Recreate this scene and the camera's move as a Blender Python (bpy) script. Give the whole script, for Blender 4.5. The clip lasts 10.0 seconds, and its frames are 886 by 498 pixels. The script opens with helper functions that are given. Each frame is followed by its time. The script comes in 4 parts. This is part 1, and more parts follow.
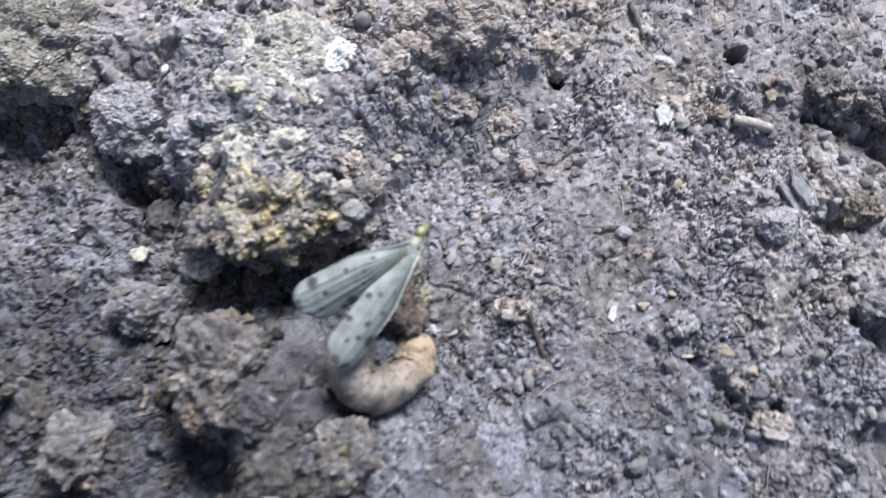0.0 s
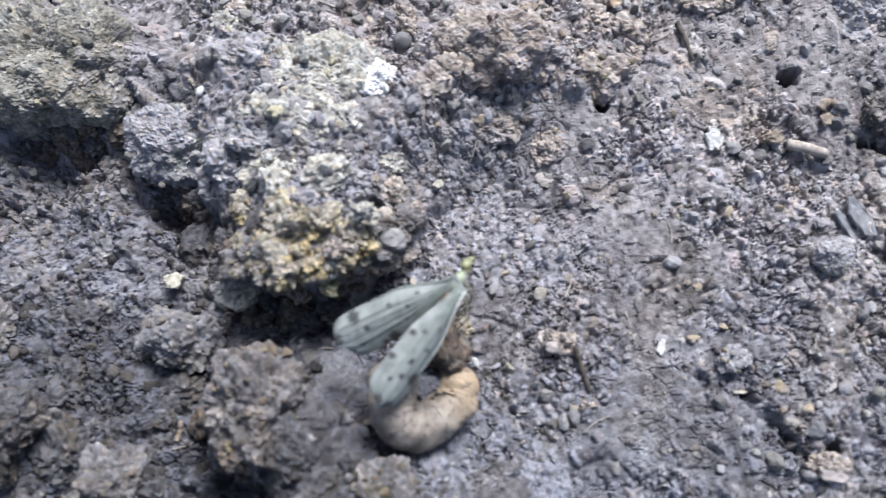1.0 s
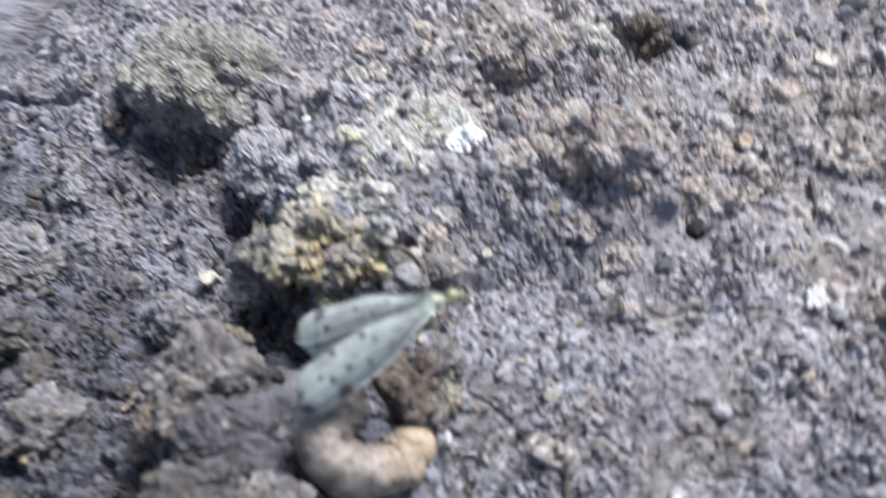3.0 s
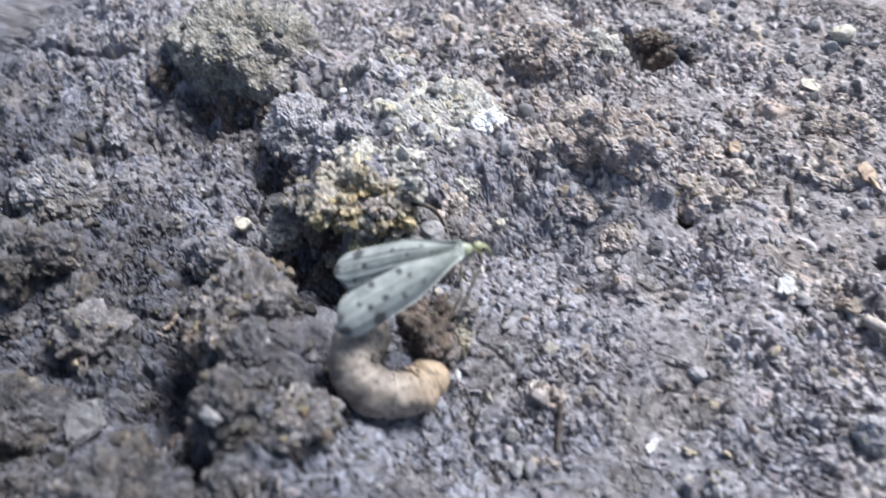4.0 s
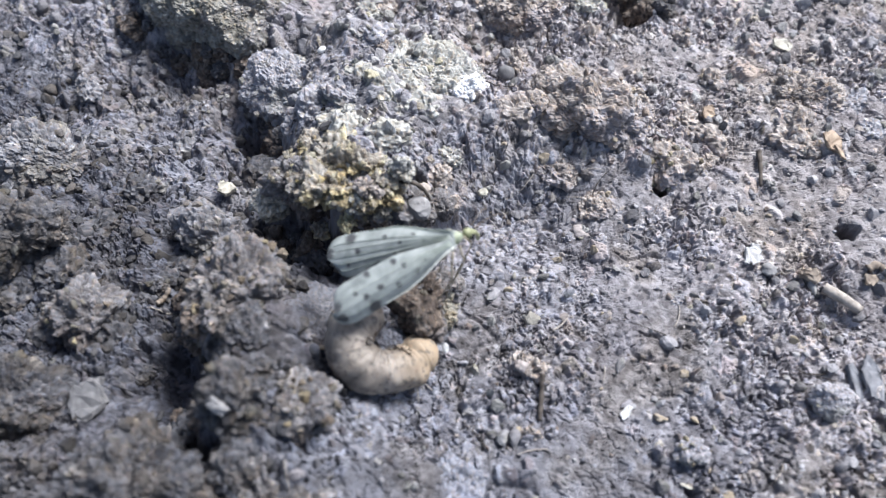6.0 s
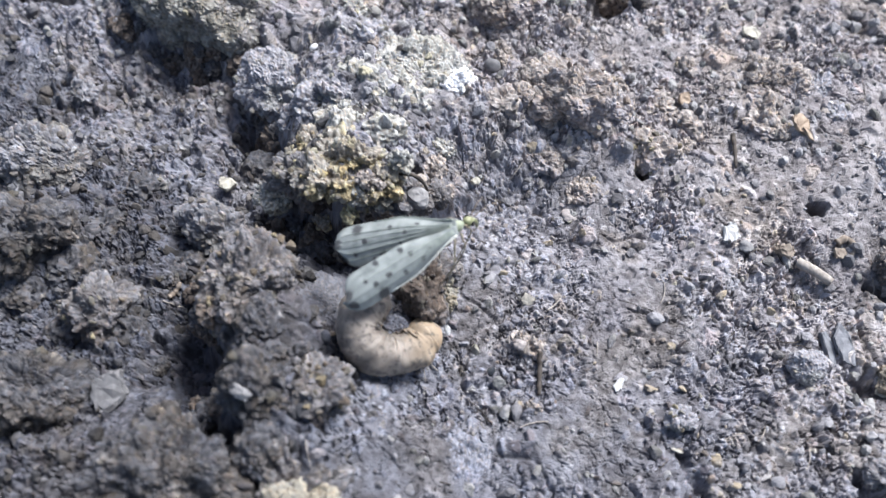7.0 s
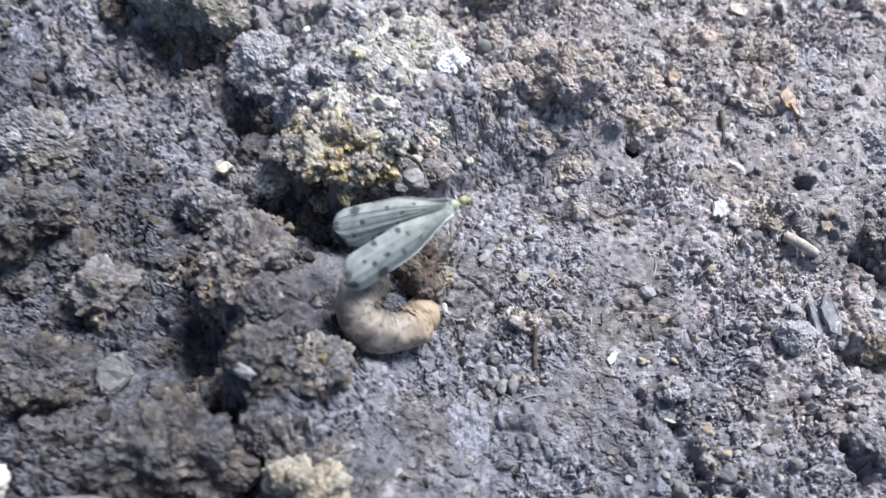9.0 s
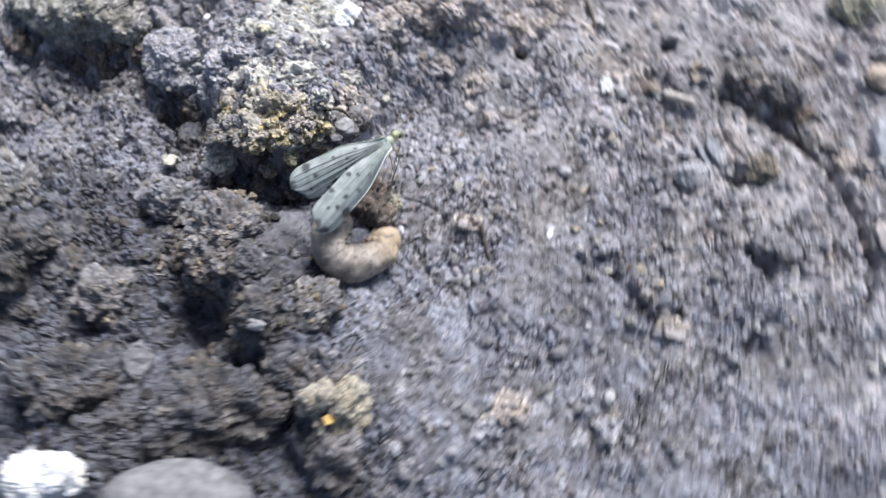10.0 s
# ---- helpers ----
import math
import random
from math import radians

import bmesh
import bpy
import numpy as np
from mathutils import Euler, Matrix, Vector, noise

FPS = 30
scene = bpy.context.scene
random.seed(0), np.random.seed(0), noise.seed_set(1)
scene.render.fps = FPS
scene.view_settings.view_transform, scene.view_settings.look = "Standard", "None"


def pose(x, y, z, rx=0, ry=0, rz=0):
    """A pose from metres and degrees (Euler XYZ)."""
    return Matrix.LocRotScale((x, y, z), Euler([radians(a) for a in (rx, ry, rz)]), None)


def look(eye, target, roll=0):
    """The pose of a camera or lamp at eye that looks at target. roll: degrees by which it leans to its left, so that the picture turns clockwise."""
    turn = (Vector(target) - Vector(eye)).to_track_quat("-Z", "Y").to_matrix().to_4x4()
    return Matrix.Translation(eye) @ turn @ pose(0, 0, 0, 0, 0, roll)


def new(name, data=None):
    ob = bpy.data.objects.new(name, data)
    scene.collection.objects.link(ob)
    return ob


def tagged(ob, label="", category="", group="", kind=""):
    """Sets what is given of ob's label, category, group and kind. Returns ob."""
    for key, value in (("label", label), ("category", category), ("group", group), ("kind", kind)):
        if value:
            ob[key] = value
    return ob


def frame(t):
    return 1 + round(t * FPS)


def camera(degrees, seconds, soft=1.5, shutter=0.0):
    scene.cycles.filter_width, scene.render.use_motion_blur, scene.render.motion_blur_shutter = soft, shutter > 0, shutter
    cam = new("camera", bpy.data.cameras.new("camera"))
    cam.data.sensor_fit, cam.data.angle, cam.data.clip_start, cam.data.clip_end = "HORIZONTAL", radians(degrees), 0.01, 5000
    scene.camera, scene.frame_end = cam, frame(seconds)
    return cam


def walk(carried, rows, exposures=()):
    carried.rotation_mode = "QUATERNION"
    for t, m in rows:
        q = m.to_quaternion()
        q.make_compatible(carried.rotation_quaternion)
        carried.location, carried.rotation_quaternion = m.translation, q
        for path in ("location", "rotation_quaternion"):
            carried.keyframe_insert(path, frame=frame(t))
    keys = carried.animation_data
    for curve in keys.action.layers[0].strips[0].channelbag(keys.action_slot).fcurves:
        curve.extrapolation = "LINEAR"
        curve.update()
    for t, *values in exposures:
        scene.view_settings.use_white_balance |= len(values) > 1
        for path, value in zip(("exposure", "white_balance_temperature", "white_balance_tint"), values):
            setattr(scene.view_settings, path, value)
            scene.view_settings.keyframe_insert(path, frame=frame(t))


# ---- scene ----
cam = camera(54.8, 10.0, soft=1.25, shutter=0.85)
MM = 0.001
# seconds, eye in millimetres, Euler turn in degrees
ROWS = [
    (0, 2.06, -30.72, 100.73, 16.91, 1.18, 0.06),
    (0.1, 2.76, -31.34, 99.10, 17.66, 1.31, 0.32),
    (0.4, 0.40, -29.88, 96.19, 16.38, 2.46, 1.17),
    (0.5, -0.61, -29.49, 96.67, 16.61, 3.47, 1.29),
    (0.6, -2.85, -27.96, 97.55, 16.76, 2.99, 1.02),
    (0.9, -1.33, -27.90, 98.01, 17.85, 2.30, 0.83),
    (1, -0.73, -26.56, 98.71, 16.94, 2.29, 0.75),
    (1.1, 0.23, -28.04, 98.17, 17.84, 2.63, 0.99),
    (1.4, 2.45, -29.48, 97.05, 15.91, 4.10, 1.08),
    (1.4667, 0.04, -32.93, 97.57, 16.20, 2.85, 1.34),
    (1.5, -0.14, -33.19, 97.61, 16.22, 2.76, 1.36),
    (1.5333, -0.03, -34.25, 97.62, 16.87, 2.81, 1.51),
    (1.6, 0.23, -36.73, 97.64, 18.40, 2.92, 1.85),
    (1.9, 0.90, -31.90, 93.70, 19.71, 3.94, 4.49),
    (2, 1.91, -34.80, 88.91, 20.67, 3.90, 6.44),
    (2.1, 3.58, -40.61, 84.09, 25.37, 3.20, 8.86),
    (2.4, 16.58, -37.59, 82.85, 28.47, 8.20, 14.10),
    (2.5, 17.49, -38.95, 80.72, 29.93, 7.71, 15.98),
    (2.6, 18.09, -39.93, 78.17, 30.75, 7.83, 17.25),
    (2.9, 22.75, -40.76, 76.50, 37.11, 8.19, 22.50),
    (3, 22.25, -39.19, 78.30, 37.45, 7.84, 23.73),
    (3.1, 21.99, -39.33, 80.48, 37.98, 7.57, 24.59),
    (3.2, 20.81, -40.49, 82.35, 38.82, 6.91, 26.52),
    (4.3, 22.30, -53.13, 84.12, 38.27, 1.87, 26.54),
    (4.4, 22.37, -53.00, 83.34, 37.13, 2.11, 26.61),
    (4.5, 22.97, -54.21, 82.24, 37.13, 1.75, 26.47),
    (4.6, 23.69, -53.93, 82.81, 37.41, 1.68, 26.59),
    (4.9, 21.29, -48.05, 86.43, 35.30, 1.85, 26.75),
    (5, 20.99, -48.77, 86.30, 35.38, 1.58, 26.55),
    (5.1, 20.63, -47.33, 86.62, 33.96, 2.05, 26.93),
    (5.2, 20.59, -48.01, 86.10, 33.68, 2.12, 26.83),
    (6.3, 14.55, -46.94, 94.72, 29.66, -0.18, 24.27),
    (6.4, 15.59, -47.83, 95.12, 29.31, 0.36, 24.20),
    (6.5, 13.28, -49.76, 96.09, 27.99, -0.73, 23.08),
    (6.6, 13.87, -52.18, 95.90, 27.97, -0.75, 22.58),
    (7, 12.83, -50.84, 97.68, 29.53, -0.94, 22.00),
    (7.5, 12.35, -51.95, 99.32, 28.72, -0.74, 21.63),
    (8, 12.62, -51.33, 98.35, 27.78, -0.79, 21.30),
    (8.4, 12.54, -50.43, 98.56, 28.08, -0.83, 21.22),
    (8.5, 12.77, -50.97, 97.87, 27.82, -0.77, 21.05),
    (8.6, 13.88, -51.74, 97.35, 28.36, -0.65, 21.07),
    (9, 12.33, -52.04, 99.42, 28.13, -1.15, 20.83),
    (9.4, 11.49, -50.40, 103.34, 25.54, -0.28, 20.85),
    (9.5, 11.22, -54.61, 103.16, 26.62, -0.69, 19.67),
    (9.6, 9.75, -53.69, 105.99, 25.34, -1.26, 17.93),
    (9.8, 11.44, -58.20, 108.90, 26.38, -0.98, 11.68),
    (9.9, 11.08, -60.09, 110.60, 24.86, -0.45, 7.84),
    (10, 9.64, -60.49, 113.72, 23.17, 0.32, 4.77),
]
walk(cam, [(t, pose(x * MM, y * MM, z * MM, rx, ry, rz)) for t, x, y, z, rx, ry, rz in ROWS], ((0, 1.35), (1.6, 1.34), (2.6, 1.48), (9.2, 1.5), (10, 1.54)))
# a close-up lens: sharp on the ground a hand's width away, softer nearer
cam.data.dof.use_dof = True
cam.data.dof.focus_distance = 0.113
cam.data.dof.aperture_fstop = 23.0

# ---- light: an overcast sky, brightest ahead of the camera ----
world = bpy.data.worlds.new("overcast_sky")
scene.world = world
world.use_nodes = True
wn = world.node_tree.nodes
sky = wn.new("ShaderNodeTexSky")
sky.sky_type = "NISHITA"
sky.sun_disc = False
sky.sun_elevation = radians(48)
sky.sun_rotation = radians(8)
sky.dust_density = 3.0
sky.air_density = 1.0
wn["Background"].inputs["Strength"].default_value = 0.068
world.node_tree.links.new(sky.outputs["Color"], wn["Background"].inputs["Color"])

sun = new("sun", bpy.data.lights.new("sun", "SUN"))
sun.data.energy = 3.2
sun.data.angle = radians(24)
sun.data.color = (0.945, 0.968, 1.0)
sun.matrix_world = look((0.15, 0.34, 0.48), (0, 0, 0))


# ---- materials ----
def soil(name, dark, mid, light, accent, other=None, patch=160, cover=0.5, rough=0.9, spec=0.35, stain=(0.8, 0.8, 0.8), bump=0.5, shadowed=False):
    """Crumbly earth: the tone of each crumb from its own random value; a second set of colours (other) lies over it in patches."""
    m = bpy.data.materials.new(name)
    m.use_nodes = True
    nt, n = m.node_tree, m.node_tree.nodes
    b = n["Principled BSDF"]
    join = nt.links.new
    co = n.new("ShaderNodeTexCoord")
    at = n.new("ShaderNodeAttribute")
    at.attribute_name = "grain"

    def noisy(scale, detail, roughness):
        t = n.new("ShaderNodeTexNoise")
        t.inputs["Scale"].default_value = scale
        t.inputs["Detail"].default_value = detail
        t.inputs["Roughness"].default_value = roughness
        join(co.outputs["Object"], t.inputs["Vector"])
        return t

    fine, broad = noisy(2400, 5, 0.7), noisy(95, 5, 0.6)
    sub = n.new("ShaderNodeMath")
    sub.operation = "SUBTRACT"
    join(at.outputs["Fac"], sub.inputs[0])
    sub.inputs[1].default_value = 0.30
    add = n.new("ShaderNodeMath")
    add.operation = "MULTIPLY_ADD"
    join(fine.outputs["Fac"], add.inputs[0])
    add.inputs[1].default_value = 0.60
    join(sub.outputs[0], add.inputs[2])

    def ramp_of(colours):
        ramp = n.new("ShaderNodeValToRGB")
        e = ramp.color_ramp.elements
        e[0].position, e[0].color = 0.02, (*colours[0], 1)
        e[1].position, e[1].color = 1.0, (*colours[3], 1)
        e.new(0.45).color = (*colours[1], 1)
        e.new(0.84).color = (*colours[2], 1)
        join(add.outputs[0], ramp.inputs["Fac"])
        return ramp.outputs["Color"]

    colour = ramp_of((dark, mid, light, accent))
    if other:
        where = noisy(patch, 4, 0.65)
        cut = n.new("ShaderNodeMapRange")
        cut.inputs["From Min"].default_value, cut.inputs["From Max"].default_value = 1 - cover - 0.05, 1 - cover + 0.05
        join(where.outputs["Fac"], cut.inputs["Value"])
        two = n.new("ShaderNodeMix")
        two.data_type = "RGBA"
        join(cut.outputs["Result"], two.inputs["Factor"])
        join(colour, two.inputs["A"])
        join(ramp_of(other), two.inputs["B"])
        colour = two.outputs["Result"]
    mix = n.new("ShaderNodeMix")
    mix.data_type, mix.blend_type = "RGBA", "MULTIPLY"
    mr = n.new("ShaderNodeMapRange")
    mr.inputs["From Min"].default_value, mr.inputs["From Max"].default_value = 0.42, 0.62
    join(broad.outputs["Fac"], mr.inputs["Value"])
    join(mr.outputs["Result"], mix.inputs["Factor"])
    join(colour, mix.inputs["A"])
    mix.inputs["B"].default_value = (*stain, 1)
    colour = mix.outputs["Result"]
    # each crumb leans to a tint of its own: slate, pink, tan, ochre or dark
    lean = n.new("ShaderNodeAttribute")
    lean.attribute_name = "hue"
    tints = n.new("ShaderNodeValToRGB")
    e = tints.color_ramp.elements
    e[0].position, e[0].color = 0.0, (1, 1, 1, 1)
    e[1].position, e[1].color = 1.0, (0.72, 0.70, 0.70, 1)
    for place, tint in ((0.30, (1, 1, 1)), (0.42, (0.92, 0.96, 1.05)), (0.58, (0.98, 1.0, 1.03)), (0.70, (1.09, 0.98, 0.95)), (0.82, (1.08, 1.01, 0.92)), (0.90, (1.10, 1.05, 0.86)), (0.94, (1.0, 0.99, 0.98))):
        e.new(place).color = (*tint, 1)
    join(lean.outputs["Fac"], tints.inputs["Fac"])
    tinted = n.new("ShaderNodeMix")
    tinted.data_type, tinted.blend_type = "RGBA", "MULTIPLY"
    tinted.inputs["Factor"].default_value = 1.0
    join(colour, tinted.inputs["A"])
    join(tints.outputs["Color"], tinted.inputs["B"])
    colour = tinted.outputs["Result"]
    if shadowed:
        # browner at the mask's high end, bluer at its low end
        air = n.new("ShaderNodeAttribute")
        air.attribute_name = "lit"
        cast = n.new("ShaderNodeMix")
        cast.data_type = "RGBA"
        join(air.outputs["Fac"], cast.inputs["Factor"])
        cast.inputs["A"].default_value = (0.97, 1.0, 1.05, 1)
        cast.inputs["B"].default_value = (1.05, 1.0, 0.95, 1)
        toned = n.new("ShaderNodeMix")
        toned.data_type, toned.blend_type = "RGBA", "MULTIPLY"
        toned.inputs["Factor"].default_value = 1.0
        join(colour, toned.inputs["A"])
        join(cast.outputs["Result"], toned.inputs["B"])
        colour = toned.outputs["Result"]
        # shade put into the colour: this mask darkens the earth
        shady = n.new("ShaderNodeAttribute")
        shady.attribute_name = "shadowed"
        shade_mix = n.new("ShaderNodeMix")
        shade_mix.data_type, shade_mix.blend_type = "RGBA", "MULTIPLY"
        join(shady.outputs["Fac"], shade_mix.inputs["Factor"])
        join(colour, shade_mix.inputs["A"])
        shade_mix.inputs["B"].default_value = (0.222, 0.226, 0.246, 1)
        colour = shade_mix.outputs["Result"]
    join(colour, b.inputs["Base Color"])
    rr = n.new("ShaderNodeMapRange")
    rr.inputs["To Min"].default_value, rr.inputs["To Max"].default_value = rough - 0.45, min(rough + 0.1, 1)
    join(fine.outputs["Fac"], rr.inputs["Value"])
    join(rr.outputs["Result"], b.inputs["Roughness"])
    b.inputs["Specular IOR Level"].default_value = spec
    bp = n.new("ShaderNodeBump")
    bp.inputs["Strength"].default_value = bump
    bp.inputs["Distance"].default_value = 0.0003
    join(fine.outputs["Fac"], bp.inputs["Height"])
    clay = n.new("ShaderNodeTexVoronoi")
    clay.feature = "DISTANCE_TO_EDGE"
    clay.inputs["Scale"].default_value = 1300
    join(co.outputs["Object"], clay.inputs["Vector"])
    split = n.new("ShaderNodeMapRange")
    split.inputs["From Max"].default_value = 0.12
    join(clay.outputs["Distance"], split.inputs["Value"])
    bp2 = n.new("ShaderNodeBump")
    bp2.inputs["Strength"].default_value = 0.3
    bp2.inputs["Distance"].default_value = 0.0002
    join(split.outputs["Result"], bp2.inputs["Height"])
    join(bp.outputs["Normal"], bp2.inputs["Normal"])
    join(bp2.outputs["Normal"], b.inputs["Normal"])
    return m


def matter(name, a, b_, scale=900, rough=0.7, spec=0.4, bump=0.25, alpha=1.0, sub=0.0):
    """A mottled material between two colours."""
    m = bpy.data.materials.new(name)
    m.use_nodes = True
    nt, n = m.node_tree, m.node_tree.nodes
    b = n["Principled BSDF"]
    co = n.new("ShaderNodeTexCoord")
    t = n.new("ShaderNodeTexNoise")
    t.inputs["Scale"].default_value = scale
    t.inputs["Detail"].default_value = 6
    t.inputs["Roughness"].default_value = 0.6
    nt.links.new(co.outputs["Object"], t.inputs["Vector"])
    r = n.new("ShaderNodeValToRGB")
    r.color_ramp.elements[0].position, r.color_ramp.elements[0].color = 0.36, (*a, 1)
    r.color_ramp.elements[1].position, r.color_ramp.elements[1].color = 0.64, (*b_, 1)
    nt.links.new(t.outputs["Fac"], r.inputs["Fac"])
    nt.links.new(r.outputs["Color"], b.inputs["Base Color"])
    b.inputs["Roughness"].default_value = rough
    b.inputs["Specular IOR Level"].default_value = spec
    b.inputs["Alpha"].default_value = alpha
    b.inputs["Subsurface Weight"].default_value = sub
    b.inputs["Subsurface Radius"].default_value = (0.0008, 0.0005, 0.0003)
    b.inputs["Subsurface Scale"].default_value = 1.0
    bp = n.new("ShaderNodeBump")
    bp.inputs["Strength"].default_value = bump
    bp.inputs["Distance"].default_value = 0.0002
    nt.links.new(t.outputs["Fac"], bp.inputs["Height"])
    nt.links.new(bp.outputs["Normal"], b.inputs["Normal"])
    return m


GREYS = ((0.085, 0.081, 0.088), (0.215, 0.211, 0.228), (0.325, 0.32, 0.338), (0.62, 0.61, 0.62))
BROWNS = ((0.055, 0.049, 0.046), (0.248, 0.228, 0.216), (0.435, 0.407, 0.383), (0.59, 0.552, 0.505))
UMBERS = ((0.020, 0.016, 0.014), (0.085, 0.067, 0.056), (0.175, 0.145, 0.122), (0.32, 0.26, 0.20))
YELLOWS = ((0.065, 0.053, 0.032), (0.30, 0.268, 0.172), (0.56, 0.515, 0.335), (0.74, 0.72, 0.62))
PALES = ((0.075, 0.073, 0.069), (0.235, 0.231, 0.222), (0.40, 0.392, 0.378), (0.70, 0.70, 0.69))
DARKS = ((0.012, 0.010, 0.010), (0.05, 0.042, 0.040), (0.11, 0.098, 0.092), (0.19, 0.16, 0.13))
SLATES = ((0.06, 0.06, 0.07), (0.165, 0.17, 0.195), (0.25, 0.257, 0.29), (0.38, 0.38, 0.41))
EARTH = soil("grey_earth", (0.105, 0.10, 0.11), (0.29, 0.285, 0.309), (0.39, 0.385, 0.407), (0.52, 0.515, 0.535), other=((0.092, 0.083, 0.082), (0.279, 0.26, 0.259), (0.39, 0.37, 0.364), (0.52, 0.497, 0.47)), patch=70, cover=0.45, stain=(0.85, 0.84, 0.86), bump=0.95, shadowed=True)
GREY = soil("grey_clod_earth", *GREYS, other=PALES, patch=180, cover=0.45)
BROWN = soil("brown_clod_earth", (0.05, 0.042, 0.037), (0.225, 0.198, 0.18), (0.40, 0.36, 0.327), (0.56, 0.51, 0.455), other=GREYS, patch=150, cover=0.46, stain=(0.9, 0.82, 0.77))
LOAM = soil("loam_clod_earth", (0.025, 0.021, 0.019), (0.104, 0.094, 0.089), (0.204, 0.189, 0.178), (0.365, 0.335, 0.296), other=((0.030, 0.028, 0.030), (0.104, 0.102, 0.109), (0.191, 0.188, 0.198), (0.348, 0.344, 0.352)), patch=150, cover=0.55, stain=(0.78, 0.68, 0.6))
OCHRE = soil("ochre_crust", (0.07, 0.06, 0.049), (0.205, 0.186, 0.16), (0.365, 0.34, 0.30), (0.63, 0.61, 0.56), other=YELLOWS, patch=170, cover=0.48, stain=(0.66, 0.58, 0.5))
OLIVE = soil("olive_grey_earth", (0.055, 0.053, 0.046), (0.18, 0.175, 0.158), (0.30, 0.294, 0.27), (0.52, 0.51, 0.47), other=GREYS, patch=120, cover=0.4, stain=(0.8, 0.76, 0.7))
YELLOW = soil("yellow_crust", *YELLOWS, other=BROWNS, patch=260, cover=0.35)
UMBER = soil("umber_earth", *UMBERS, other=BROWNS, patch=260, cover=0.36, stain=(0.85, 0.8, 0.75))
CHALK = soil("chalky_crust", *PALES, other=((0.3, 0.3, 0.3), (0.6, 0.6, 0.61), (0.78, 0.78, 0.8), (0.88, 0.88, 0.9)), patch=300, cover=0.6, stain=(0.9, 0.9, 0.9))
BUFF = soil("buff_crust", (0.055, 0.05, 0.042), (0.175, 0.163, 0.138), (0.31, 0.292, 0.248), (0.52, 0.50, 0.44), other=((0.06, 0.05, 0.037), (0.22, 0.197, 0.152), (0.40, 0.37, 0.30), (0.62, 0.58, 0.48)), patch=220, cover=0.5, stain=(0.8, 0.76, 0.7))
PALE = soil("pale_crust", *PALES, other=((0.08, 0.078, 0.071), (0.265, 0.259, 0.24), (0.44, 0.434, 0.405), (0.68, 0.68, 0.66)), patch=130, cover=0.6, stain=(0.88, 0.86, 0.8))
# darker copy of the grey earth, with shade put into its colour
SHADE_GREY = soil("shaded_grey_earth", (0.014, 0.013, 0.015), (0.052, 0.052, 0.058), (0.105, 0.104, 0.113), (0.25, 0.249, 0.258), other=((0.013, 0.011, 0.010), (0.058, 0.051, 0.047), (0.116, 0.105, 0.10), (0.245, 0.218, 0.184)), patch=120, cover=0.5)
BRIGHT = soil("bright_chalk", (0.28, 0.28, 0.28), (0.50, 0.50, 0.505), (0.66, 0.66, 0.665), (0.78, 0.78, 0.78), stain=(0.9, 0.9, 0.9))
MOSSY = soil("mossy_crust", (0.05, 0.048, 0.036), (0.185, 0.178, 0.135), (0.35, 0.34, 0.26), (0.54, 0.53, 0.44), other=GREYS, patch=200, cover=0.4)
# dark brown soil, with the shade of the undercut put into its colour
DARK = soil("shaded_dark_earth", *DARKS, stain=(0.7, 0.6, 0.55))
SLATE = soil("slaty_earth", *SLATES, rough=0.8, stain=(0.85, 0.85, 0.9))
MID = soil("mid_grey_earth", (0.05, 0.048, 0.052), (0.135, 0.132, 0.14), (0.235, 0.231, 0.243), (0.44, 0.435, 0.445), other=((0.045, 0.041, 0.038), (0.145, 0.136, 0.127), (0.25, 0.237, 0.222), (0.44, 0.42, 0.38)), patch=150, cover=0.45)
TANNY = soil("tan_clod_earth", (0.03, 0.025, 0.021), (0.135, 0.12, 0.10), (0.255, 0.23, 0.19), (0.45, 0.41, 0.33), other=((0.028, 0.026, 0.027), (0.095, 0.092, 0.094), (0.18, 0.175, 0.178), (0.35, 0.345, 0.345)), patch=190, cover=0.4, stain=(0.82, 0.72, 0.6))
CLAY = soil("smooth_blue_clay", (0.05, 0.05, 0.056), (0.10, 0.101, 0.113), (0.15, 0.152, 0.167), (0.25, 0.25, 0.27), rough=0.85, stain=(0.8, 0.8, 0.84), bump=0.25)
SPLINTER = matter("slaty_splinter", (0.10, 0.103, 0.117), (0.22, 0.225, 0.247), 500, 0.8, 0.3, 1.0)
PALECHIP = matter("pale_stone", (0.27, 0.27, 0.275), (0.42, 0.42, 0.425), 800, 0.65)
STONE = matter("grey_stone", (0.13, 0.128, 0.132), (0.24, 0.235, 0.24), 700, 0.75)
FLINT = matter("dark_grey_stone", (0.075, 0.074, 0.08), (0.15, 0.148, 0.155), 700, 0.75)
WHITE = matter("white_chalk", (0.36, 0.36, 0.36), (0.58, 0.58, 0.59), 800, 0.6)
CREAM = matter("cream_chip", (0.272, 0.256, 0.216), (0.448, 0.424, 0.368), 900, 0.7)
STRAW = matter("dry_straw", (0.18, 0.157, 0.14), (0.35, 0.317, 0.287), 1200, 0.7)
RUST = matter("rusty_leaf", (0.21, 0.148, 0.105), (0.38, 0.295, 0.222), 900, 0.65)
AMBER = matter("amber_flake", (0.42, 0.26, 0.08), (0.62, 0.42, 0.16), 900, 0.6)
HUSK = matter("brown_husk", (0.12, 0.092, 0.072), (0.29, 0.242, 0.2), 900, 0.7)
PINK = matter("pinkish_stone", (0.21, 0.188, 0.183), (0.32, 0.288, 0.282), 900, 0.75)
TWIG = matter("dark_twig", (0.025, 0.02, 0.018), (0.07, 0.058, 0.05), 1100, 0.8)


